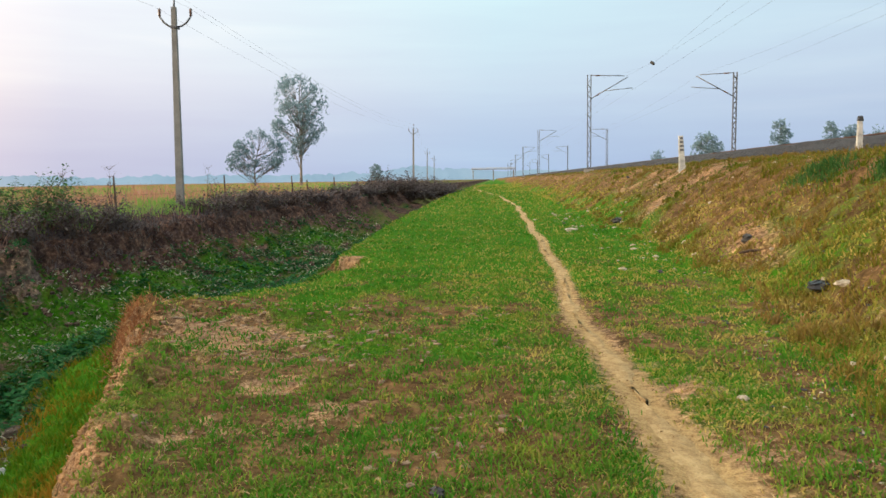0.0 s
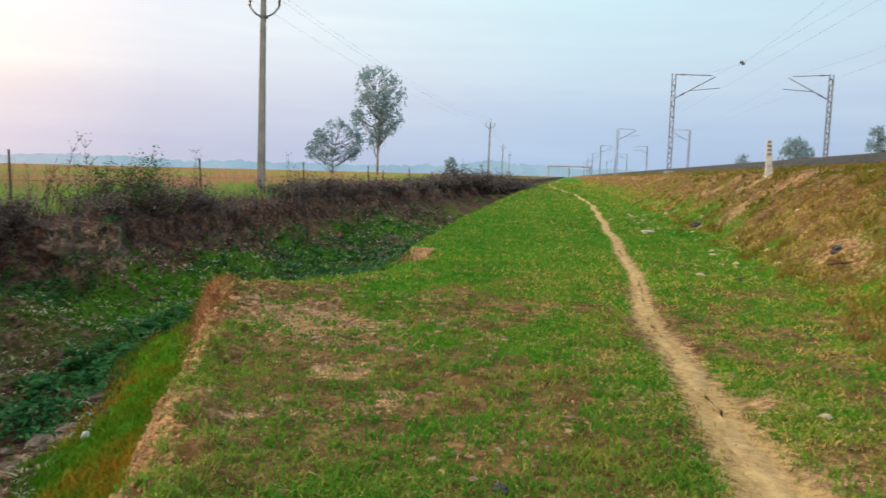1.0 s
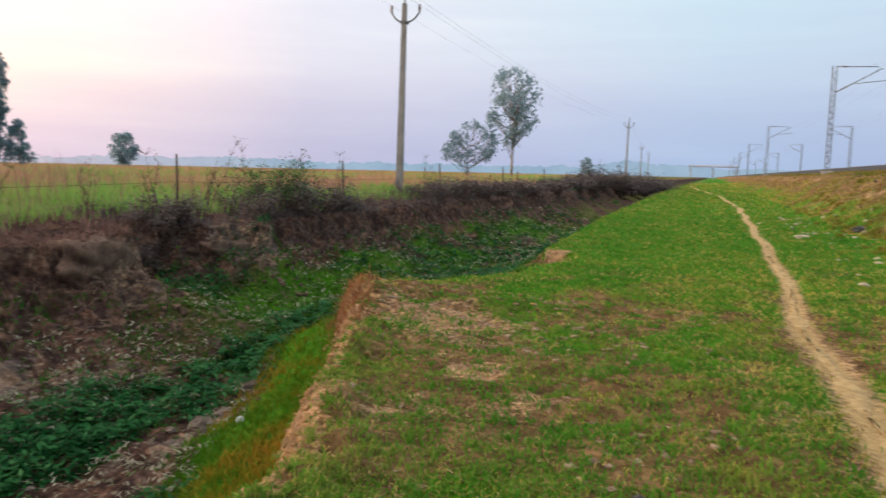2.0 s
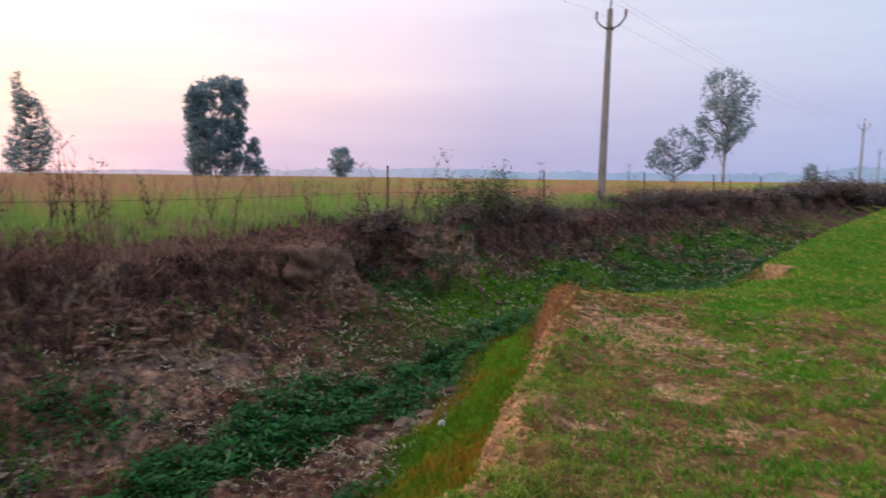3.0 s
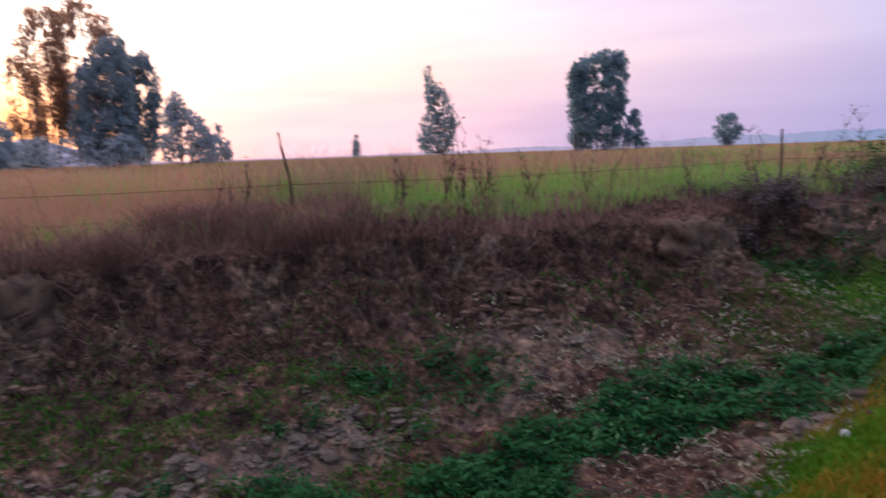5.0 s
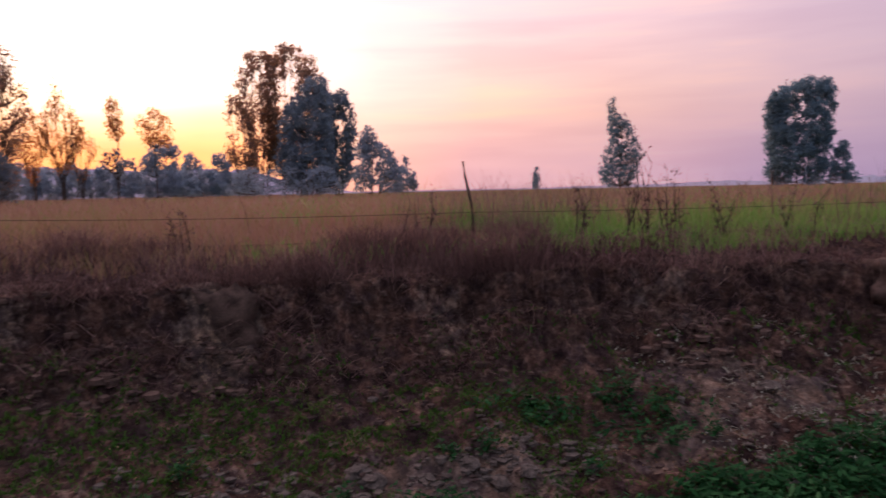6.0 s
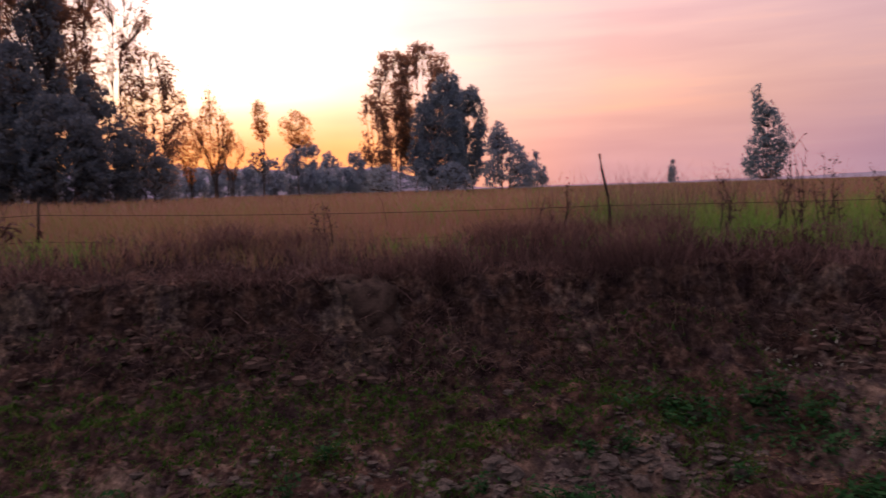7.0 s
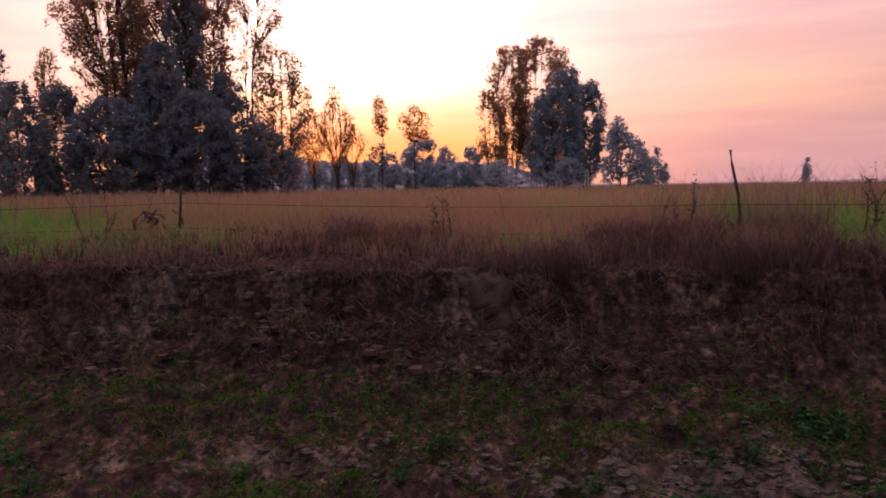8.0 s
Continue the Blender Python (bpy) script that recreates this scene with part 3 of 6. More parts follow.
def make_footpath():
    us = np.concatenate([np.arange(-6, 20, 0.15), np.arange(20, 110, 0.8)])
    verts, faces = [], []
    for i, u in enumerate(us):
        c = float(path_line(np.array([u]))[0])
        half = float(np.interp(u, [2, 5, 8, 14, 40, 110], [0.11, 0.075, 0.07, 0.085, 0.16, 0.30])) + 0.02 * math.sin(u * 2.1) + 0.12 * float(fbm(np.array([u * 1.3]), np.array([4.0]), 3, 40)[0])
        for k, s in enumerate((-1.0, -0.5, 0.0, 0.5, 1.0)):
            w = c + s * half + 0.08 * float(fbm(np.array([u * 4.0]), np.array([s * 3.0]), 2, 44)[0])
            z = float(height(np.array([u]), np.array([w]))[0]) + (0.012 if abs(s) < 1 else -0.015)
            verts.append(tuple(uw(u, w, z)))
            if i and k:
                a = i * 5 + k
                faces.append((a - 6, a - 5, a, a - 1))
    tagged(new("footpath", array_mesh("footpath", verts, faces, M_DIRT, True)), "narrow footpath of pale trodden earth through short grass", "path", kind="structure")


make_footpath()

# ---- grasses and weeds ----


def scatter(n, r0, r1, az0, az1, power=1.0):
    """Places round the viewer's stand, thinning with distance."""
    t = RNG.random(n) ** power
    r = r0 * (r1 / r0) ** t
    az = np.radians(az0 + (az1 - az0) * RNG.random(n))
    x, y = -np.sin(az) * r, np.cos(az) * r
    return x * math.sin(TH) + y * math.cos(TH), -x * math.cos(TH) + y * math.sin(TH), r


def blade_mesh(name, u, w, tall, wide, lean, mat, label, category, droop=0.0, sink=0.01, lift=None):
    """One sheet of bent blades, three triangles each."""
    n = len(u)
    z = height(u, w) - sink if lift is None else height(u, w) + lift
    base = np.stack([u * math.sin(TH) - w * math.cos(TH), u * math.cos(TH) + w * math.sin(TH), z], -1)
    a = RNG.random(n) * 2 * math.pi
    side = np.stack([np.cos(a), np.sin(a), np.zeros(n)], -1)
    b = RNG.random(n) * 2 * math.pi
    push = np.stack([np.cos(b), np.sin(b), np.zeros(n)], -1) * (lean * (0.3 + RNG.random(n)))[:, None]
    tall, wide = np.broadcast_to(tall, (n,)), np.broadcast_to(wide, (n,))
    up = np.array([0, 0, 1.0])
    mid = base + up * (tall * 0.6)[:, None] + push * (tall * 0.35)[:, None]
    tip = base + up * (tall * (1 - droop * RNG.random(n)))[:, None] + push * tall[:, None]
    s = side * wide[:, None] / 2
    v = np.stack([base - s, base + s, mid - s * 0.8, mid + s * 0.8, tip], 1).reshape(-1, 3)
    i = np.arange(n)[:, None] * 5
    f = np.concatenate([i + [[0, 1, 3]], i + [[0, 3, 2]], i + [[2, 3, 4]]], 0)
    tagged(new(name, array_mesh(name, v, f, mat)), label, category, kind="stuff")


def hang_mesh(u, w, r, mat, label):
    """Dry stems that arch out from the bank and hang down over it."""
    n = len(u)
    z = height(u, w)
    length = 0.18 + 0.5 * RNG.random(n) ** 1.5
    a = RNG.normal(0, 1.5, n)
    du, dw = np.sin(a), -np.cos(a)
    out = np.stack([du * math.sin(TH) - dw * math.cos(TH), du * math.cos(TH) + dw * math.sin(TH), np.zeros(n)], -1)
    base = np.stack([u * math.sin(TH) - w * math.cos(TH), u * math.cos(TH) + w * math.sin(TH), z], -1)
    up = np.array([0, 0, 1.0])
    mid = base + out * (0.35 * length)[:, None] + up * (0.25 * length * RNG.random(n))[:, None]
    tip = base + out * (0.55 * length)[:, None] - up * (length * RNG.uniform(0.1, 0.8, n))[:, None]
    side = np.stack([-out[:, 1], out[:, 0], np.zeros(n)], -1) * (0.0016 + 0.00026 * r)[:, None]
    v = np.stack([base - side, base + side, mid - side, mid + side, tip], 1).reshape(-1, 3)
    i = np.arange(n)[:, None] * 5
    f = np.concatenate([i + [[0, 1, 3]], i + [[0, 3, 2]], i + [[2, 3, 4]]], 0)
    tagged(new("hanging_stems", array_mesh("hanging_stems", v, f, mat)), label, "grass", kind="stuff")


def clumped(u, w, scale, threshold, seed):
    return fbm(u * scale, w * scale, 3, seed) + 0.22 * (RNG.random(len(u)) - 0.5) > threshold


def make_grasses():
    # short turf on the shelf
    u, w, r = scatter(230000, 3.0, 190, -36, 60)
    u2, w2, r2 = scatter(45000, 0.35, 16, -180, 180, 0.7)
    u, w, r = np.concatenate([u, u2]), np.concatenate([w, w2]), np.concatenate([r, np.maximum(r2, 2.0)])
    on = (w < ridge_line(u) + 2.0 * soft_edge(u) * RNG.random(len(u))) & (w > slope_foot(u) - 0.8) & (np.abs(w - path_line(u)) > 0.06 + np.interp(u, [3, 5, 8, 14], [0.28, 0.17, 0.13, 0.10]) * RNG.random(len(u)))
    green, earth, _, _ = zones(u, w)
    on &= (green + 0.35 * (RNG.random(len(u)) - 0.5) > 0.40) | (RNG.random(len(u)) < 0.30 - 0.18 * trampled(u, w))
    on &= earth * 1.35 < RNG.random(len(u)) + 0.25
    u, w, r = u[on], w[on], r[on]
    sere = RNG.random(len(u)) < 0.18 + 0.4 * (1 - step(0.35, 0.6, zones(u, w)[0])) + 0.16 * step(12, 40, u) + 0.5 * np.clip(fbm(u * 0.35, w * 0.7, 3, 75), 0, 1) + 0.75 * (1 - step(-0.6, 1.2, w + 1.2 * fbm(u * 0.6, w * 0.6, 2, 62))) * (1 - step(8, 22, u + 7 * fbm(u * 0.35, w * 0.35, 2, 69)))
    blade_mesh("sere_turf", u[sere], w[sere], (0.016 + 0.035 * RNG.random(sere.sum())) * (0.9 + r[sere] * 0.035), 0.006 + 0.0017 * r[sere], 1.0, M_SERE, "short yellowish turf beside the footpath", "grass", 0.4)
    u, w, r = u[~sere], w[~sere], r[~sere]
    blade_mesh("turf", u, w, (0.018 + 0.035 * RNG.random(len(u))) * (0.9 + np.minimum(r, 50) * 0.035), 0.006 + 0.0017 * r, 0.9, M_TURF, "short patchy green turf with dry tan tufts", "grass", 0.3)
    # grass on the railway's slope
    u, w, r = scatter(170000, 4.0, 190, -36, 2)
    on = (w < slope_foot(u) - 0.3) & (w > -9.2) & (zones(u, w)[1] < 0.18 + 0.40 * RNG.random(len(u))) & (clumped(u, w, 0.7, -0.10, 61) | (RNG.random(len(u)) < 0.3))
    u, w, r = u[on], w[on], r[on]
    foot = RNG.random(len(u)) < 0.9 * (1 - step(1.0, 3.4, slope_foot(u) - w + 1.6 * fbm(u * 0.5, w * 0.5, 3, 73)))
    blade_mesh("slope_foot_grass", u[foot], w[foot], (0.03 + 0.05 * RNG.random(foot.sum())) * (0.9 + np.minimum(r[foot], 50) * 0.02), 0.006 + 0.0017 * r[foot], 0.9, M_SERE, "yellowish green grass low on the railway slope", "grass", 0.4)
    u, w, r = u[~foot], w[~foot], r[~foot]
    blade_mesh("slope_grass", u, w, (0.022 + 0.050 * RNG.random(len(u)) ** 1.5) * (0.9 + np.minimum(r, 50) * 0.02), 0.005 + 0.0014 * r, 1.1, M_SLOPE, "dry yellowish grass on the railway slope", "grass", 0.4)
    # taller green tufts high on the slope
    u, w = 14.3 + RNG.normal(0, 0.36, 900), -6.25 + RNG.normal(0, 0.24, 900)
    u2, w2 = 12.3 + RNG.normal(0, 0.18, 400), -6.5 + RNG.normal(0, 0.15, 400)
    u, w = np.concatenate([u, u2]), np.concatenate([w, w2])
    blade_mesh("tall_green_grass", u, w, 0.06 + 0.20 * RNG.random(len(u)), 0.016, 0.7, M_SHRUB, "tall fresh green grass clump on the slope", "grass", 0.3)
    # mossy grass on the ledge below the shelf
    u, w, r = scatter(60000, 3.0, 14, 15, 70)
    d = w - ridge_line(u)
    on = (d > 0.16) & (d < 1.3 + 0.4 * fbm(u, w, 2, 3)) & (u < 8.4)
    u, w, r = u[on], w[on], r[on]
    blade_mesh("ledge_grass", u, w, 0.05 + 0.07 * RNG.random(len(u)), 0.012, 0.8, M_LEDGE, "bright green and rusty short grass below the broken edge", "grass", 0.3)
    # dead grass hanging on the cut bank and along its top
    u, w, r = scatter(260000, 7.0, 130, -4, 134, 1.25)
    e = w - bank_line(u)
    tuft = fbm(u * 1.3, w * 1.3, 3, 63)
    on = (e > -0.75 + 0.4 * step(1.5, 3, u)) & (e < 2.4) & (zones(u, w)[3] < 0.45 + 0.6 * RNG.random(len(u))) & (tuft + 0.3 * (RNG.random(len(u)) - 0.5) > np.where(e < 0.1, 0.03 + 0.25 * step(8, 10, u) * (e < -0.2), -0.22))
    u, w, r, e, tuft = u[on], w[on], r[on], e[on], tuft[on]
    top = np.where(e > 0.1, 0.06 + 0.14 * RNG.random(len(u)) + 0.40 * np.clip(tuft, 0, 1) + 0.15 * step(14, 30, u), 0.05 + 0.14 * RNG.random(len(u)))
    lean = np.where(e < 0.35, 2.4, 1.6)
    # greyer grass colour beyond ten metres along the bank
    far_bank = u + 2.5 * tuft > 10
    for k, name, mat, label in ((~far_bank, "dead_grass", M_DRY, "tangled dead brown grass on the cut bank"), (far_bank, "grey_dead_grass", M_BRUSH, "greyish tangled dead grass along the far bank")):
        blade_mesh(name, u[k], w[k], top[k], 0.005 + 0.0009 * r[k], lean[k], mat, label, "grass", 0.9, 0.03)
    # thin dry stems standing along the lip
    u, w, r = scatter(100000, 8.0, 90, 0, 134, 1.3)
    e = w - bank_line(u)
    on = (e > 0.30) & (e < 3.6) & (fbm(u * 0.8, w * 0.8, 3, 65) + 0.5 * (RNG.random(len(u)) - 0.5) > -0.08)
    u, w, r, e = u[on], w[on], r[on], e[on]
    blade_mesh("standing_dry_grass", u, w, (0.14 + 0.40 * RNG.random(len(u)) ** 1.6) * (1 - 0.2 * step(0.9, 1.8, e)), 0.0026 + 0.0005 * r, 0.85, M_STEM, "thin standing dry grass stems along the bank top", "grass", 0.3)
    # wispy dry grass standing higher over the lip near by
    u, w = RNG.uniform(-4.0, 3.4, 20000), RNG.uniform(8.7, 10.6, 20000)
    tuft = fbm(u * 0.9, w * 0.7, 3, 165)
    on = (w - bank_line(u) > 0.25) & (tuft + 0.35 * (RNG.random(len(u)) - 0.5) > -0.02 + 0.25 * (1 - step(-3.5, -2, u)))
    u, w, tuft = u[on], w[on], tuft[on]
    blade_mesh("wispy_dry_grass", u, w, (0.22 + 0.34 * RNG.random(len(u)) ** 1.3) * (0.8 + np.clip(tuft, 0, 0.5)), 0.006, 0.75, M_DRY, "wispy purplish dry grass leaning over the bank top", "grass", 0.3)
    # stems hanging down over the broken face
    u, w, r = scatter(110000, 7.5, 70, 0, 134, 1.3)
    e = w - bank_line(u)
    on = (e > -0.35) & (e < 0.45) & (fbm(u * 1.2, w * 0.4, 3, 163) + 0.4 * (RNG.random(len(u)) - 0.5) > -0.05)
    u, w, r = u[on], w[on], r[on]
    # greyer stem colour beyond ten metres along the bank
    far_bank = u > 10
    hang_mesh(u[~far_bank], w[~far_bank], r[~far_bank], M_STRAND, "dry stems hanging over the broken bank face")
    hang_mesh(u[far_bank], w[far_bank], r[far_bank], M_BRUSH, "greyish dead stems hanging over the far bank face")
    # low moss and grass on the ditch floor
    u, w, r = scatter(330000, 4.6, 45, 4, 132)
    d, e = w - ridge_line(u), w - bank_line(u)
    on = (d > 0.9 - 0.5 * step(8, 9, u)) & (e < -0.1) & (zones(u, w)[3] < 0.4 + 0.5 * RNG.random(len(u))) & (moss(u, w) + 0.7 * fbm(u * 2.6, w * 2.6, 3, 97) + 0.7 * (RNG.random(len(u)) - 0.5) > 0.25)
    u, w, r = u[on], w[on], r[on]
    blade_mesh("ditch_grass", u, w, (0.02 + 0.055 * RNG.random(len(u))) * (1 + 0.4 * step(8, 14, r)), (0.008 + 0.0014 * r) * (1 + 0.5 * step(8, 14, r)), 1.2, M_MOSS, "low dull green grass on the ditch floor", "grass", 0.4)
    # dry tuft at the broken corner of the shelf
    u = 7.65 + RNG.normal(0, 0.45, 1500)
    w = ridge_line(u) + 0.03 + RNG.normal(0, 0.12, 1500)
    blade_mesh("dry_tuft", u, w, 0.04 + 0.13 * RNG.random(1500) ** 1.6, 0.008, 1.3, M_RUST, "rusty dry grass tuft at the broken edge", "grass", 0.3)
    # standing dry grass of the field
    u, w, r = scatter(250000, 9.0, 420, 2, 134, 0.95)
    e = w - bank_line(u)
    on = (e > 0.9) & (w > 9.2)
    u, w, r = u[on], w[on], r[on]
    green = fbm(u * 0.16, w * 0.20, 3, 70) + 0.42 * (1 - step(14, 34, r)) * step(1, 6, u) + 0.25 * step(18, 40, u) * (1 - step(40, 90, w)) - 0.22 * (1 - step(-2, 3.5, u)) + 0.26 * (1 - step(-6, -2.5, u)) * (1 - step(12.5, 16, w)) > 0.15 + 0.30 * (RNG.random(len(u)) - 0.5)
    g, d = green, ~green
    tuft = 0.98 + 0.55 * np.clip(fbm(u * 0.45, w * 0.45, 3, 71), -0.25, 0.6)
    blade_mesh("field_grass", u[d], w[d], (0.34 + 0.46 * RNG.random(d.sum())) * (0.45 + 0.55 * step(10.0, 14, w[d])) * tuft[d], 0.004 + 0.0010 * r[d], 0.5, M_FIELD, "standing dry reddish field grass", "grass", 0.2)
    blade_mesh("green_crop", u[g], w[g], (0.30 + 0.38 * RNG.random(g.sum())) * (0.5 + 0.5 * step(10.0, 14, w[g])) * tuft[g], 0.005 + 0.0011 * r[g], 0.45, M_CROP, "young bright green crop in the field", "crop", 0.2)
    # scattered tufts in the turf and on the slope
    for name, n, az0, az1, far, mat, label, lo, hi in (("grass_tufts", 6500, -36, 62, 34, M_TURF, "scattered taller tufts in the short turf", 0.025, 0.05), ("slope_tufts", 2600, -36, 2, 45, M_SLOPE, "ragged tufts of grass on the railway slope", 0.07, 0.12)):
        u, w, r = scatter(n, 3.2, far, az0, az1)
        on = (w < ridge_line(u)) & (w > slope_foot(u) - 0.4) if mat == M_TURF else (w < slope_foot(u)) & (w > -8.8)
        on &= np.abs(w - path_line(u)) > 0.3
        u, w, r = (np.repeat(q[on], 16) for q in (u, w, r))
        wide = 0.03 + 0.05 * np.repeat(RNG.random(len(u) // 16), 16)
        u, w = u + RNG.normal(0, 1, len(u)) * wide, w + RNG.normal(0, 1, len(u)) * wide
        blade_mesh(name, u, w, (lo + hi * RNG.random(len(u))), 0.007 + 0.0010 * r, 0.8, mat, label, "grass", 0.3)
    # straw and dead leaves lying about
    u, w, r = scatter(34000, 3.2, 20, -34, 100)
    on = ((w < ridge_line(u)) | (w > ridge_line(u) + 1.0)) & (w > slope_foot(u) - 3) & (w < bank_line(u)) & clumped(u, w, 0.9, 0.0, 67)
    u, w, r = u[on], w[on], r[on]
    blade_mesh("straw", u, w, 0.007 + 0.016 * RNG.random(len(u)), 0.006 + 0.0011 * r, 2.2, M_STRAW, "dry straw and dead leaf scraps on the ground", "straw", 0.9, -0.01)
    # pale dead leaves and straw among the ditch weeds
    u, w, r = scatter(42000, 5.0, 40, 2, 90)
    on = (w > ridge_line(u) + 1.0) & (w < bank_line(u) - 0.2) & (u > 3.4 + 1.2 * RNG.random(len(u))) & clumped(u, w, 1.3, 0.05 - 0.14 * step(7, 10, u), 98)
    u, w, r = u[on], w[on], r[on]
    blade_mesh("ditch_litter", u, w, 0.010 + 0.022 * RNG.random(len(u)) + 0.0014 * r, 0.009 + 0.0016 * r, 2.4, M_LITTER, "pale dead leaves and straw among the ditch weeds", "litter", 0.9, -0.05 - 0.05 * lush(u, w))
    # leafy weeds in the ditch
    u, w, r = scatter(115000, 4.2, 60, 0, 132)
    d, e = w - ridge_line(u), w - bank_line(u)
    want = 0.42 - 0.60 * weed_strip(u, w) - 0.34 * lush(u, w) - 0.22 * step(6.5, 9.0, u) * (0.6 + 1.4 * fbm(u * 0.35, w * 0.7, 2, 99))
    pool = np.exp(-(((u - 21.5) / 4.0) ** 2 + ((w - 5.6) / 1.2) ** 2))
    want = want - 0.6 * pool
    on = (d > 0.9 - 0.7 * step(8, 9, u)) & (e < -1.1 + 1.3 * step(6, 10, u)) & clumped(u, w, 0.85, want, 66)
    r = r * (1 + 0.3 * pool) + 7 * weed_strip(u, w)
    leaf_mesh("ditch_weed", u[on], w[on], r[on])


def leaf_mesh(name, u, w, r):
    """Small leafy weeds: a few folded leaves on each stand."""
    k = 6
    n = len(u) * k
    u, w, r = np.repeat(u, k), np.repeat(w, k), np.repeat(r, k)
    u, w = u + RNG.normal(0, 0.05, n), w + RNG.normal(0, 0.05, n)
    z = height(u, w) + 0.01 + 0.13 * RNG.random(n) ** 1.6
    c = np.stack([u * math.sin(TH) - w * math.cos(TH), u * math.cos(TH) + w * math.sin(TH), z], -1)
    a = RNG.random(n) * 2 * math.pi
    size = (0.014 + 0.024 * RNG.random(n)) * (0.75 + 0.055 * r)
    d = np.stack([np.cos(a), np.sin(a), RNG.uniform(-0.5, 0.7, n)], -1) * size[:, None]
    s = np.stack([-np.sin(a), np.cos(a), RNG.uniform(-0.5, 0.5, n)], -1) * (size * 0.42)[:, None]
    v = np.stack([c - d, c - s, c + d, c + s], 1).reshape(-1, 3)
    i = np.arange(n)[:, None] * 4
    f = np.concatenate([i + [[0, 1, 2]], i + [[0, 2, 3]]], 0)
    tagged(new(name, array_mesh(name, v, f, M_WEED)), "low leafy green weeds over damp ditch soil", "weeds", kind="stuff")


make_grasses()

# ---- trees ----


def leaves(rnd, blobs, count, size, mat, droop=0.6):
    """A crown: many small leaves gathered in loose clumps. blobs: (centre, radius)."""
    rng = np.random.default_rng(rnd)
    rad = np.array([b[1] for b in blobs])
    pick = rng.choice(len(blobs), count, p=rad**1.8 / (rad**1.8).sum())
    c = np.array([tuple(b[0]) for b in blobs])[pick]
    # leaves sit on short sprays round each clump
    sprays = rng.normal(0, 0.62, (len(blobs), 12, 3))
    sprays /= np.maximum(np.linalg.norm(sprays, axis=2, keepdims=True) / 1.0, 1.0)
    p = c + (sprays[pick, rng.integers(0, 12, count)] + rng.normal(0, 0.17, (count, 3)) * np.array([1, 1, 1.3])) * rad[pick][:, None]
    a = rng.random(count) * 2 * math.pi
    ln = size * (0.5 + 0.9 * rng.random(count))
    along = np.stack([np.cos(a) * (1 - droop * 0.5), np.sin(a) * (1 - droop * 0.5), -droop * (0.4 + rng.random(count))], -1)
    along *= (ln / np.linalg.norm(along, axis=1))[:, None]
    b = rng.random(count) * 2 * math.pi
    side = np.cross(along, np.stack([np.cos(b), np.sin(b), rng.uniform(-0.4, 0.4, count)], -1))
    side *= (ln * 0.38 / (np.linalg.norm(side, axis=1) + 1e-6))[:, None]
    v = np.stack([p - along * 0.5, p + side * 0.5, p + along * 0.5, p - side * 0.5], 1).reshape(-1, 3)
    i = np.arange(count)[:, None] * 4
    return array_mesh("crown", v, np.concatenate([i + [[0, 1, 2]], i + [[0, 2, 3]]], 0), mat)


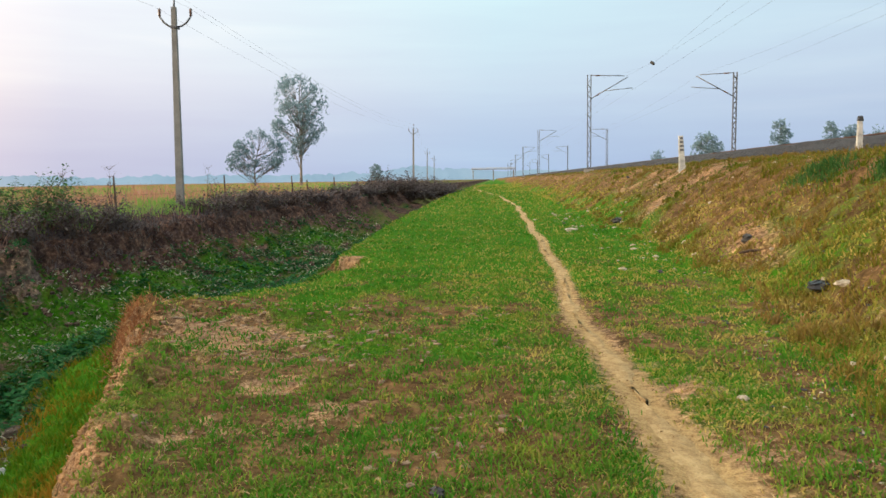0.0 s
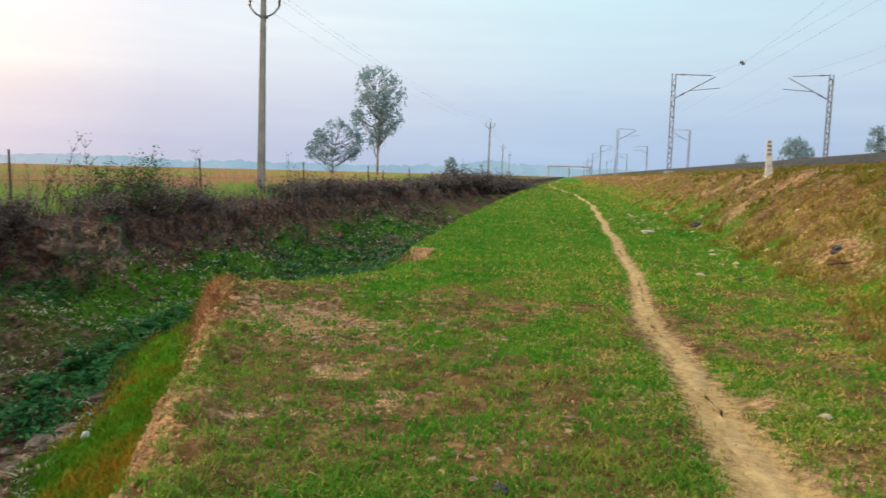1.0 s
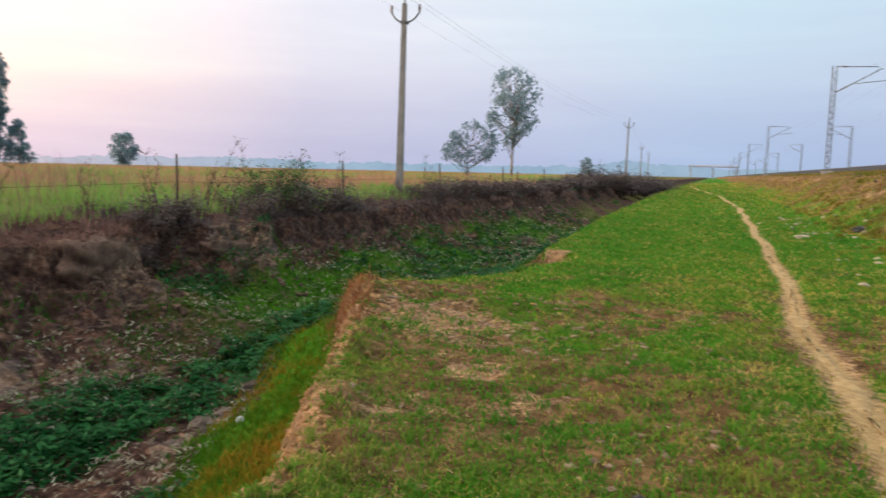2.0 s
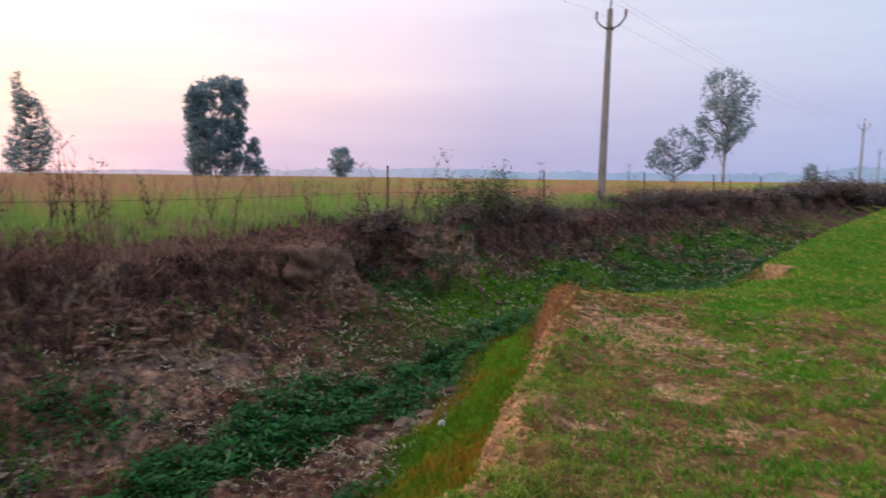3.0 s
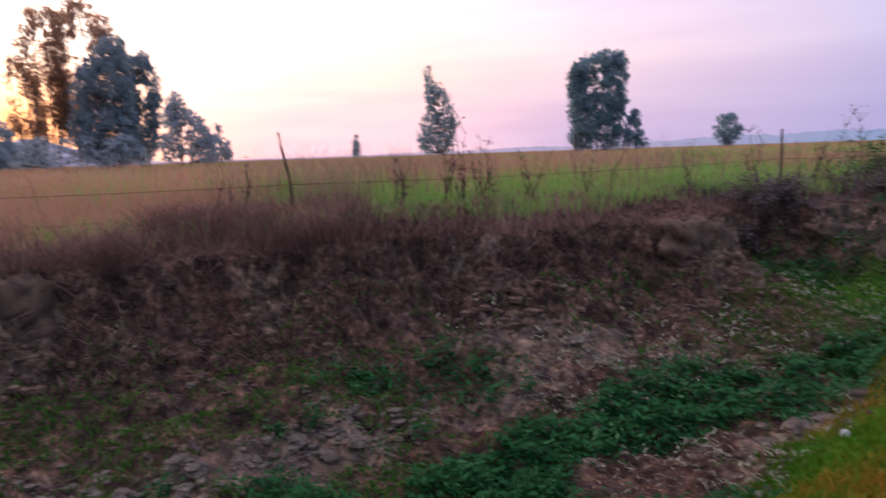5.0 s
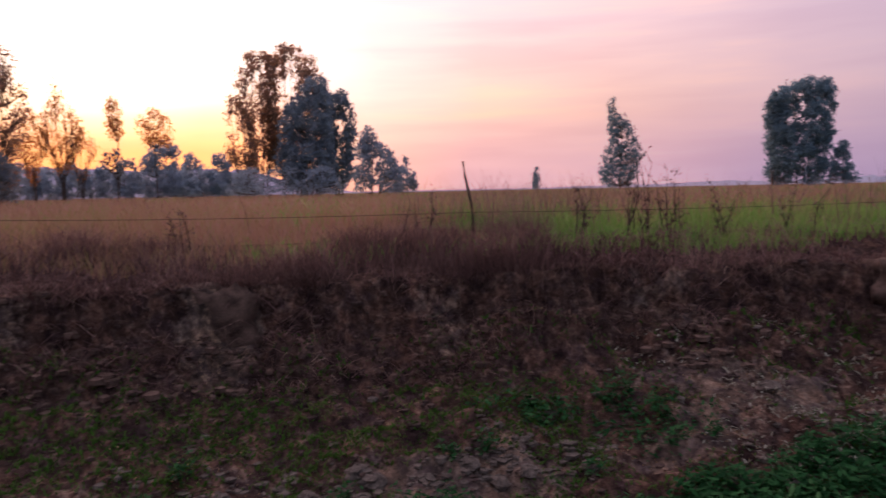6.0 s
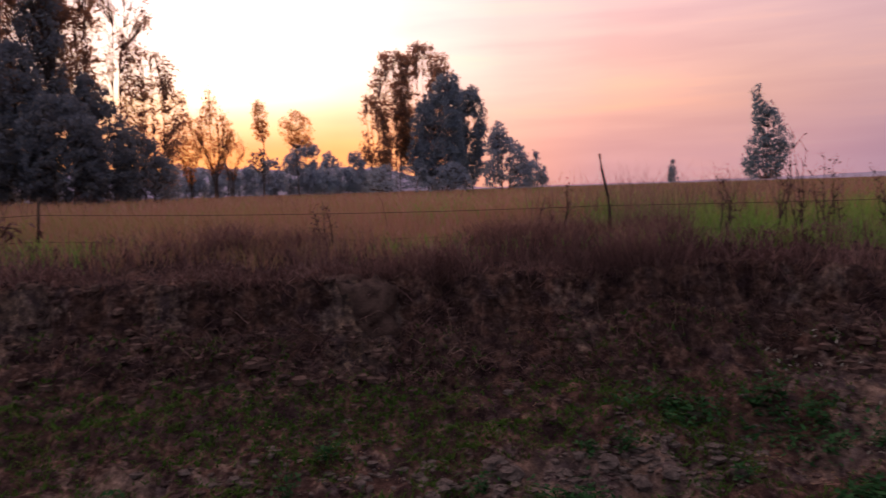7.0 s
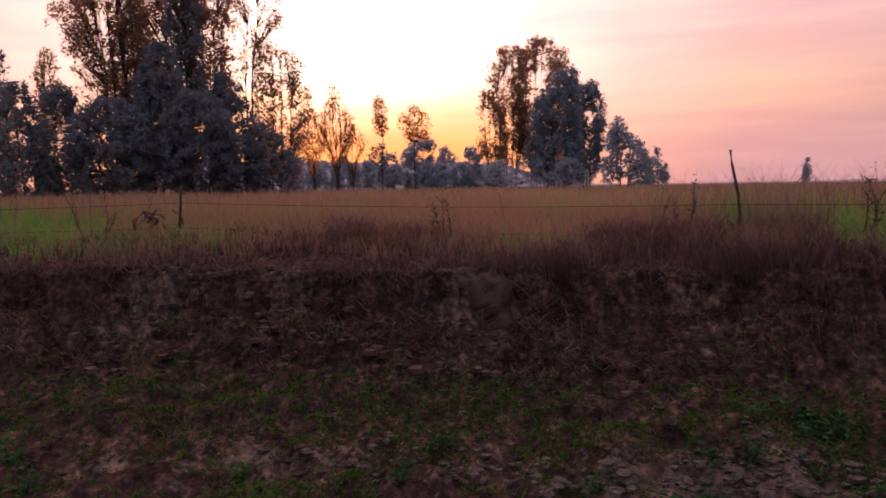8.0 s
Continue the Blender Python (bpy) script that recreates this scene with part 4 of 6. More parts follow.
def tree(az, dist, label, outline, seed, stems=1, cover=2.6, clump=0.42, leaf=0.30, airy=0.0, mat=None, bark=None, girth=0.010, spread=0.5, depth=0.8, limbs=1.0, rise=0.09, base_z=None, name="tree"):
    """A tree at a bearing and distance. outline: its crown from below, as (elevation, reach to the left, reach to the right) in degrees.
    airy: share of gaps in the crown; cover: how thickly it is leaved; clump: size of the leaf clumps in degrees."""
    rnd = random.Random(seed)
    a = radians(az)
    x, y = -math.sin(a) * dist, math.cos(a) * dist
    z = ground_z(x, y) if base_z is None else base_z
    deg = dist * math.pi / 180
    hs = [dist * math.tan(radians(o[0])) + 1.56 - z for o in outline]
    left, right = [o[1] * deg for o in outline], [o[2] * deg for o in outline]
    tall = hs[-1]
    ob = root(name, (x, y, z), label, "tree")
    across, into = Vector((math.cos(a), math.sin(a), 0)), Vector((-math.sin(a), math.cos(a), 0))
    reach = lambda h: (float(np.interp(h, hs, left)), float(np.interp(h, hs, right)))
    wood = Geo()
    stems_at = []
    for s in range(stems):
        share = (s - (stems - 1) / 2) / max(stems, 1) * 2 * spread
        top = tall * (rnd.uniform(0.93, 0.97) if s == stems // 2 else rnd.uniform(0.72, 0.92))
        bend, dy = rnd.uniform(-0.02, 0.02) * tall, rnd.uniform(-0.5, 0.5) * depth * deg if stems > 1 else 0
        l0, r0 = reach(hs[0])
        pts, rad = [], []
        for i in range(11):
            h = top * i / 10
            l, r = reach(h)
            k = (i / 10) ** 1.3
            mid = ((r - l) * k + 0.3 * (r0 - l0) * (1 - k)) / 2
            off = share * ((l + r) * k + 0.6 * (l0 + r0) * (1 - k)) / 2
            sway = bend * math.sin(i / 10 * math.pi) + rnd.uniform(-1, 1) * 0.005 * tall * i / 10
            pts.append(across * (mid + off + sway) + into * dy * (0.5 + 0.05 * i) + Vector((0, 0, -0.15 + h + 0.15 * i / 10)))
            rad.append(tall * girth * (1 - 0.93 * i / 10) / (1 + 0.2 * (stems - 1)) + 0.010)
        wood.tube(pts, rad, 7)
        stems_at.append(pts)
    # clumps fill the outline evenly, but for the gaps
    grid = np.linspace(hs[0], tall, 60)
    wide = np.maximum([sum(reach(h)) for h in grid], 0.05)
    area = float(wide.mean() * (tall - hs[0]))
    blobs = []
    want = max(int(limbs * 5.0 * area / (clump * deg) ** 2 / math.pi), 8)
    tries = 0
    while len(blobs) < want and tries < want * 6:
        tries += 1
        h = float(grid[int(np.searchsorted(np.cumsum(wide) / wide.sum(), rnd.random()))])
        l, r = reach(h)
        half = (l + r) / 2
        size = min(clump * deg * rnd.uniform(0.6, 1.25), max(half, 0.12 * deg) * 0.9)
        t = rnd.uniform(-1, 1)
        t = math.copysign(abs(t) ** 0.8, t)
        q = max(half - size * 0.5, 0)
        lat = (r - l) / 2 + t * q
        if airy and 0.5 + 0.9 * float(fbm(np.array([lat / deg * 1.1]), np.array([h / deg * 0.8]), 2, seed)[0]) + rnd.uniform(-0.25, 0.25) < airy * 0.9:
            continue
        centre = across * lat + into * (rnd.uniform(-1, 1) * half * math.sqrt(max(1 - t * t, 0.08)) * depth) + Vector((0, 0, min(h, tall - size * 0.7)))
        blobs.append((centre, size))
        stem = min(stems_at, key=lambda p: abs((p[6] - centre).dot(across)))
        at = min((p for p in stem[1:10] if p.z < max(centre.z - 0.04 * tall, stem[1].z + 0.01)), key=lambda p: abs(p.z - (centre.z - rise * tall)))
        mid = at.lerp(centre, 0.5) + Vector((0, 0, -0.012 * tall))
        wood.tube([at, mid, centre], [0.010 + tall * girth * 0.16, 0.008 + tall * girth * 0.09, 0.006], 4)
        for k in range(2):
            twig = centre + Vector((rnd.uniform(-1, 1), rnd.uniform(-1, 1), rnd.uniform(-0.4, 1))) * size * 0.8
            wood.tube([mid, mid.lerp(twig, 0.6), twig], [0.012, 0.009, 0.005], 3)
    part("trunk", wood, bark or M_BARK, ob)
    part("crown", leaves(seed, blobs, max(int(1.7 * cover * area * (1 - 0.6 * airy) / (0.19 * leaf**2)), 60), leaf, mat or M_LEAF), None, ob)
    return ob


def dome(top, half):
    return [(0.1, half * 0.8, half * 0.8), (top * 0.4, half, half), (top * 0.75, half * 0.8, half * 0.85), (top, half * 0.3, half * 0.3)]


def make_trees():
    # haze over the field trees is part of their leaf colour
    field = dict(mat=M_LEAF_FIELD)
    tree(11.1, 95, "tall slender grey-green tree with haze-tinted airy crown and two bare stems", [(2.3, 0.8, 0.5), (3.0, 0.9, 0.9), (4.2, 2.1, 2.0), (4.6, 1.7, 1.6), (6.0, 2.4, 2.0), (6.9, 1.8, 1.6), (7.8, 1.2, 1.1), (8.1, 0.3, 0.8)], 6, 2, 2.1, 0.48, 0.34, 0.54, bark=M_PALEBARK, girth=0.012, spread=0.14, rise=0.16, **field)
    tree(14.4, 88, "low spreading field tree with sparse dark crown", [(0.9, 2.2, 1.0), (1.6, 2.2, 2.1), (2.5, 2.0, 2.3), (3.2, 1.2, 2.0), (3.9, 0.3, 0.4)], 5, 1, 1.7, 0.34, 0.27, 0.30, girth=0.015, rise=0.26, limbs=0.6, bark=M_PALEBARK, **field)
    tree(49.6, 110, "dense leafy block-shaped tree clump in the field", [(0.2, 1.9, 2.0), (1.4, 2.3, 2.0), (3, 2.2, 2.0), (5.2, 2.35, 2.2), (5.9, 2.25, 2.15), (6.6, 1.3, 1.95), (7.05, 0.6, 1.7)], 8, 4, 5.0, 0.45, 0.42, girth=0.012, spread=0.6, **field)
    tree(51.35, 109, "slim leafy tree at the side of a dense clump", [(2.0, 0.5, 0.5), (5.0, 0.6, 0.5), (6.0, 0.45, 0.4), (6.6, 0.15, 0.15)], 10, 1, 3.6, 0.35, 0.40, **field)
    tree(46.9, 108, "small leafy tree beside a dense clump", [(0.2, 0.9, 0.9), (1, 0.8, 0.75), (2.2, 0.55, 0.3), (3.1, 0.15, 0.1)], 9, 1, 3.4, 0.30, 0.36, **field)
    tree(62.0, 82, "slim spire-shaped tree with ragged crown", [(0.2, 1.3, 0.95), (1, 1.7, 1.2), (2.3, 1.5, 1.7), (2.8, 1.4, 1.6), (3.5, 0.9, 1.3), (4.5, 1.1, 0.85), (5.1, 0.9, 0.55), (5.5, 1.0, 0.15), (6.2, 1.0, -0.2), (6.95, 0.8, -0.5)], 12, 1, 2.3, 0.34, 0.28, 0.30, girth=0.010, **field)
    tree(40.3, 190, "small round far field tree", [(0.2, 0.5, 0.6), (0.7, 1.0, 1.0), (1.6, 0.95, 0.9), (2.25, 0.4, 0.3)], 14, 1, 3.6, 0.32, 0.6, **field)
    # the big grove before the bright sky, backlight painted into its thin trees
    thin = dict(mat=M_LEAF_BACKLIT, bark=M_PALEBARK, girth=0.006)
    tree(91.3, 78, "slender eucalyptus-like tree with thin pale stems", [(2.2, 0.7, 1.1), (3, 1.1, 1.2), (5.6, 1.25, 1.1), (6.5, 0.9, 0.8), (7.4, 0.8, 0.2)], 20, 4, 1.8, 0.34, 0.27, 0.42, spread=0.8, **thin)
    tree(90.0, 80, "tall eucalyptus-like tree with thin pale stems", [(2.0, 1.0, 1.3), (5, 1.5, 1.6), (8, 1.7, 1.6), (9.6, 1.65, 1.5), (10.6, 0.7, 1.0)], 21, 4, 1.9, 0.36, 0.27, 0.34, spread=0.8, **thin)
    tree(87.6, 80, "tall eucalyptus-like tree with hanging leaves", [(2.2, 1.6, 2.0), (5, 2.0, 2.3), (8.5, 2.1, 2.5), (10.1, 1.7, 2.2), (10.7, 0.9, 1.9), (11.2, 0.6, 0.2)], 22, 5, 2.2, 0.38, 0.28, 0.25, spread=0.7, mat=M_LEAF_BACKLIT, bark=M_PALEBARK, girth=0.007)
    tree(86.0, 74, "dense dark leafy tree in a grove", [(0.8, 2.1, 1.6), (3, 2.6, 1.8), (6, 2.2, 1.7), (7.5, 1.0, 1.6), (9.0, 0.4, 1.2)], 23, 3, 4.6, 0.45, 0.32, girth=0.008)
    tree(83.9, 78, "dense leafy tree at the edge of a grove", [(0.8, 1.4, 1.1), (3, 1.3, 1.1), (5.5, 1.2, 1.45), (7, 1.0, 1.35), (7.7, 0.7, 0.7)], 24, 3, 4.2, 0.42, 0.32, 0.1, girth=0.008)
    # paler leaf colour from here stands for mist at the grove's foot
    tree(81.3, 88, "smaller leafy tree beside a grove", [(0.2, 1.6, 2.4), (1.5, 1.6, 2.3), (2.9, 1.5, 2.0), (3.4, 1.2, 1.1), (4.2, 1.0, 0.3), (5.2, 0.7, -0.3)], 25, 2, 3.6, 0.36, 0.34, 0.1, girth=0.012, mat=M_LEAF_HAZE)
    tree(78.6, 92, "low bushy tree beside a grove", [(0.1, 0.9, 0.8), (1.4, 0.9, 0.6), (2.2, 0.5, 0.1), (2.8, 0.3, 0.0)], 26, 1, 3.0, 0.28, 0.34, mat=M_LEAF_HAZE)
    tree(88.0, 72, "low leafy undergrowth tree in a grove", [(0.0, 4.6, 4.4), (1.2, 4.3, 4.0), (2.0, 3.0, 3.4)], 27, 5, 1.9, 0.30, 0.28, 0.30, spread=0.9, mat=M_LEAF_HAZE)
    # the near wood on the sunrise side: shade and backlight as two leaf colours
    dark, lit = dict(mat=M_LEAF_DARK, girth=0.008), dict(mat=M_LEAF_BACKLIT, girth=0.007)
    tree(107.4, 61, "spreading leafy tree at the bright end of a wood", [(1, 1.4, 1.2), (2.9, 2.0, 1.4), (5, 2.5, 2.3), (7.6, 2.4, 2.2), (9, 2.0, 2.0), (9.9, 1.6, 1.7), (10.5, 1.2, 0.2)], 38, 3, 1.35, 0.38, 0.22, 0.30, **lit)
    tree(109.7, 60, "tall bare-topped tree with sparse leaves", [(8.6, 0.7, 0.6), (11.7, 1.6, 2.3), (14, 1.8, 2.7), (15.8, 1.2, 1.2)], 37, 2, 0.62, 0.42, 0.22, 0.2, spread=0.35, limbs=0.42, rise=0.14, mat=M_LEAF_BACKLIT, girth=0.006)
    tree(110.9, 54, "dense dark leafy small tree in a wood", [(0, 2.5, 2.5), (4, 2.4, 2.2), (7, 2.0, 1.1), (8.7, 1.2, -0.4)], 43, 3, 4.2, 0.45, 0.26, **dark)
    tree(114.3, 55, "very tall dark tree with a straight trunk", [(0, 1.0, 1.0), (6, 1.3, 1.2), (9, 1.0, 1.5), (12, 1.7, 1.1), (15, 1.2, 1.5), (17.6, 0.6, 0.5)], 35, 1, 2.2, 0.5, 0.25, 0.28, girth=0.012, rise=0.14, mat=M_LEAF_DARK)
    tree(119.4, 58, "tall broad tree with hanging leaves tinted orange by backlight", [(4, 1.8, 2.0), (8, 2.6, 2.8), (10.5, 3.0, 2.6), (12, 3.9, 3.0), (13.5, 3.2, 2.8), (15.2, 3.4, 2.6), (17, 1.9, 2.3), (18.6, 0.7, 0.9)], 33, 3, 1.9, 0.62, 0.24, 0.36, spread=0.4, rise=0.14, **lit)
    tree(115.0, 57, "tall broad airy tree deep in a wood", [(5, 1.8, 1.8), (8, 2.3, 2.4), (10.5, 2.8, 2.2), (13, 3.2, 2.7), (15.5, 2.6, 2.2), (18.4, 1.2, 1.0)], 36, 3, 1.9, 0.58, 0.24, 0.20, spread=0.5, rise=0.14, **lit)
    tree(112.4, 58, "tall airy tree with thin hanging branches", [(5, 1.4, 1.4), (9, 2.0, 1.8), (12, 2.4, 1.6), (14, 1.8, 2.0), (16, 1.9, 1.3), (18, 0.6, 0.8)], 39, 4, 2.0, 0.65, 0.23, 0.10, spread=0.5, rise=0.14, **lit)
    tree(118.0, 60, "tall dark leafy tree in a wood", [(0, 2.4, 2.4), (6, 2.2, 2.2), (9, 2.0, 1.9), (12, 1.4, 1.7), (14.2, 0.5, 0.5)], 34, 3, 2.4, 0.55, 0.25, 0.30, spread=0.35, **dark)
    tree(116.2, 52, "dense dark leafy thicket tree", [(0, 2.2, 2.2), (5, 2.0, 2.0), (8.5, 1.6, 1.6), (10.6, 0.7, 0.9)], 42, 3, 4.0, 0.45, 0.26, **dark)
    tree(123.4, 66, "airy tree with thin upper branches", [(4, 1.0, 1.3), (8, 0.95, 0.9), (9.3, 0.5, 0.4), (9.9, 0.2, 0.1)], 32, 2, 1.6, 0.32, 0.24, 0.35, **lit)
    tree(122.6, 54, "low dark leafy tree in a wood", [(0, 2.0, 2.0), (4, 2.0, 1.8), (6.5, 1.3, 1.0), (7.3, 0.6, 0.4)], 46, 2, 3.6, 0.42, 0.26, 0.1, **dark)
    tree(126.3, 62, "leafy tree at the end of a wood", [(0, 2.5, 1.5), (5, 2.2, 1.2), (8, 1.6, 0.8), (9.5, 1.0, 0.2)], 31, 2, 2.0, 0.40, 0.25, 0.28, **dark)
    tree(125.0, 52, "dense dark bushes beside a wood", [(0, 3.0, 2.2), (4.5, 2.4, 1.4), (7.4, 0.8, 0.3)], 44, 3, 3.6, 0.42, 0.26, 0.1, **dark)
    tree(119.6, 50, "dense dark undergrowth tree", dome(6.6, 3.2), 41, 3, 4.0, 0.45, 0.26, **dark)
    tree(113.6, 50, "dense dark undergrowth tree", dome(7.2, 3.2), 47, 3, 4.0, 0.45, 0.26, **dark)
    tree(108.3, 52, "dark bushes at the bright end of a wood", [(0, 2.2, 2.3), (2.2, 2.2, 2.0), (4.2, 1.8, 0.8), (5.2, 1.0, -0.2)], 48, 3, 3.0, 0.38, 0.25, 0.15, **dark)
    # trees before the sun, its glare put into their leaf colour
    glow = dict(mat=M_LEAF_GLARE, girth=0.008)
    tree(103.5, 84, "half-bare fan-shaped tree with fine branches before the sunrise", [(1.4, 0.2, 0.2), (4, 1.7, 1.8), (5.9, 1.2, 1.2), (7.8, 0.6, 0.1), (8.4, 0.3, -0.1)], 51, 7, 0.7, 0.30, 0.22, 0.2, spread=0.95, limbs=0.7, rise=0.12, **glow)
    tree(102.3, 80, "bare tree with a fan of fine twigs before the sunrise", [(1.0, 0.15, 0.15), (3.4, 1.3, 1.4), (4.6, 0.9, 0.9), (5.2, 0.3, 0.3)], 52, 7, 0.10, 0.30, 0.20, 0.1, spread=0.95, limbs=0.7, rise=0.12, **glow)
    tree(105.3, 82, "sparse tree with bare twigs, reddened by glare before the sunrise", [(1.0, 0.2, 0.2), (3.4, 1.3, 1.4), (5.2, 0.9, 0.8), (6.2, 0.3, 0.3)], 50, 6, 0.7, 0.30, 0.22, 0.2, spread=0.95, limbs=0.7, rise=0.12, **glow)
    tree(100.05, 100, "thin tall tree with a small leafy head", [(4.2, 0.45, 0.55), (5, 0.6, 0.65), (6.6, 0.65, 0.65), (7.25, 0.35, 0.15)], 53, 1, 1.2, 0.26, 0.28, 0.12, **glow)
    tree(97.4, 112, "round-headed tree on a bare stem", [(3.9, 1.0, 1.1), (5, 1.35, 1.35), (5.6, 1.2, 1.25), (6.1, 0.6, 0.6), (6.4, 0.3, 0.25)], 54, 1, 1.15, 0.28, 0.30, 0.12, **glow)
    # hedge leaves carry the mist in their base colour
    hedge = dict(mat=M_LEAF_HAZE, cover=3.6, clump=0.34, leaf=0.46)
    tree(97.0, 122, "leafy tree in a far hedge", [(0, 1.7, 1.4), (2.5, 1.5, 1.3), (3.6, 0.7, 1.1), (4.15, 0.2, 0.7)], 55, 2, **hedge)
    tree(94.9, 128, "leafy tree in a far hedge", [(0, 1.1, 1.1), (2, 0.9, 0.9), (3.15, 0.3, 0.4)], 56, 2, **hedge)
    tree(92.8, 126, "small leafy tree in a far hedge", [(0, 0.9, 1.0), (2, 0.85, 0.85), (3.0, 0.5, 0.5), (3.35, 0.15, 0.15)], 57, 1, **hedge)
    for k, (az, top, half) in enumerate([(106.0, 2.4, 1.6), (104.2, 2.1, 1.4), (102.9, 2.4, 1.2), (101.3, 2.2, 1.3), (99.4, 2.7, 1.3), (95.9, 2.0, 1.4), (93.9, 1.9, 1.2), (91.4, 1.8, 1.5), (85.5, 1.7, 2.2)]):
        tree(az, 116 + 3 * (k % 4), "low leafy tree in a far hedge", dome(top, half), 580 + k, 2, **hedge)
    tree(100.0, 60, "small dark-leaved sapling at the edge of the field", [(1.6, 0.5, 0.6), (2.4, 1.0, 0.9), (3.0, 1.0, 0.5), (3.6, 0.5, 0.2)], 60, 1, 0.7, 0.26, 0.30, 0.2, mat=M_LEAF_DARK, girth=0.006)
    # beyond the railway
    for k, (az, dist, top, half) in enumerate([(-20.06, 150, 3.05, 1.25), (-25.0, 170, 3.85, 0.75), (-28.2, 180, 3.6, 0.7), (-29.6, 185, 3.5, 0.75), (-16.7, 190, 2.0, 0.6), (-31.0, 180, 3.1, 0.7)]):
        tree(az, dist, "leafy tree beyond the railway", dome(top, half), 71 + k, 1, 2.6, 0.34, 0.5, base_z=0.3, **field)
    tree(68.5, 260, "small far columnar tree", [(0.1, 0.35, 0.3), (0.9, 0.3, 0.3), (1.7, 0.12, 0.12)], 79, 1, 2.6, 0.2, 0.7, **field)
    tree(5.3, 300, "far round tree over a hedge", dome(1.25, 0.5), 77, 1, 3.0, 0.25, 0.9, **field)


make_trees()

# ---- far woods: a plain backdrop at the horizon, haze put in as glow ----


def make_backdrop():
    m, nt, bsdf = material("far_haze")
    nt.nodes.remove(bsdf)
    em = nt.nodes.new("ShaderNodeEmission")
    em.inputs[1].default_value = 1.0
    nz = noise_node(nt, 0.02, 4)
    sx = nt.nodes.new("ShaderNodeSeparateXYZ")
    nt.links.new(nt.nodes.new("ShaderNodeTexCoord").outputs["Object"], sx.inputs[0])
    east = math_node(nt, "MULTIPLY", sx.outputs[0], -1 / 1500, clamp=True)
    # emitted haze tints: blue afar, rosy and dusky towards the sunrise
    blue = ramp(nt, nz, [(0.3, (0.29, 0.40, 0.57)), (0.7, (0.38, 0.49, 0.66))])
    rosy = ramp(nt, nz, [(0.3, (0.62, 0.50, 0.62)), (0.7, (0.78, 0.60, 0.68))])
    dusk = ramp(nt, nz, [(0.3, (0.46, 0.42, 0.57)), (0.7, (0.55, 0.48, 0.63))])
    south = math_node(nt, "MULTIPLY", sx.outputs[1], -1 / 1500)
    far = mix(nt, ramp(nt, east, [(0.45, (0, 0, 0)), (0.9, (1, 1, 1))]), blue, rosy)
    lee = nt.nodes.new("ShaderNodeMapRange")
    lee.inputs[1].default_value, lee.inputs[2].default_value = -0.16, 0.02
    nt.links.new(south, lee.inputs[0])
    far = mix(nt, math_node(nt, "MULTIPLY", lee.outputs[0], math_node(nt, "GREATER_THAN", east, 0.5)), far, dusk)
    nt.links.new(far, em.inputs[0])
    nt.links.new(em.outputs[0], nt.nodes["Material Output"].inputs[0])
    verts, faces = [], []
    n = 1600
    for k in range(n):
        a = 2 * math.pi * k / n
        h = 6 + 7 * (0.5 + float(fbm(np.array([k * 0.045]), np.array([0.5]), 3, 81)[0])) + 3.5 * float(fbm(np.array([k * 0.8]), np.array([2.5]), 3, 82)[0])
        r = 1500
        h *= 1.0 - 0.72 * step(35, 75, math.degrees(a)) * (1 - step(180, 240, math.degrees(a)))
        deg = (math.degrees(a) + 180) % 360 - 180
        # raised to stand in for mist towards the sunrise and along the track
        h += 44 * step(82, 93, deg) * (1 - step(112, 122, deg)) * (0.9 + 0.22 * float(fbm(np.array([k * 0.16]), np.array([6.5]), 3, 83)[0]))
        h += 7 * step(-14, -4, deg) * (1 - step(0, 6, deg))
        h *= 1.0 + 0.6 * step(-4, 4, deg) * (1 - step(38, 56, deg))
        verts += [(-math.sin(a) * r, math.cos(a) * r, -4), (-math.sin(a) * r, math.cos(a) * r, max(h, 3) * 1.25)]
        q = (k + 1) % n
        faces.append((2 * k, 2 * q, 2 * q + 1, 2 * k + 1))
    tagged(new("backdrop", array_mesh("backdrop", verts, faces, m)), "far woods and mist in glowing haze colours", "backdrop", kind="structure")


make_backdrop()

# ---- railway ----
RAIL_END = 640


def sweep(name, profile, u0, u1, stepu, mat, wobble=0.0):
    """A cross-section of (w, z) pairs drawn along the railway."""
    us = np.arange(u0, u1, stepu)
    verts, faces, n = [], [], len(profile)
    for i, u in enumerate(us):
        for k, (w, z) in enumerate(profile):
            j = wobble * float(fbm(np.array([u * 1.1]), np.array([k * 3.1]), 3, 90)[0])
            verts.append(tuple(uw(u, w + j, z + j * 0.7)))
            if i and k:
                a = i * n + k
                faces.append((a - n - 1, a - 1, a, a - n))
    return array_mesh(name, verts, faces, mat, False)


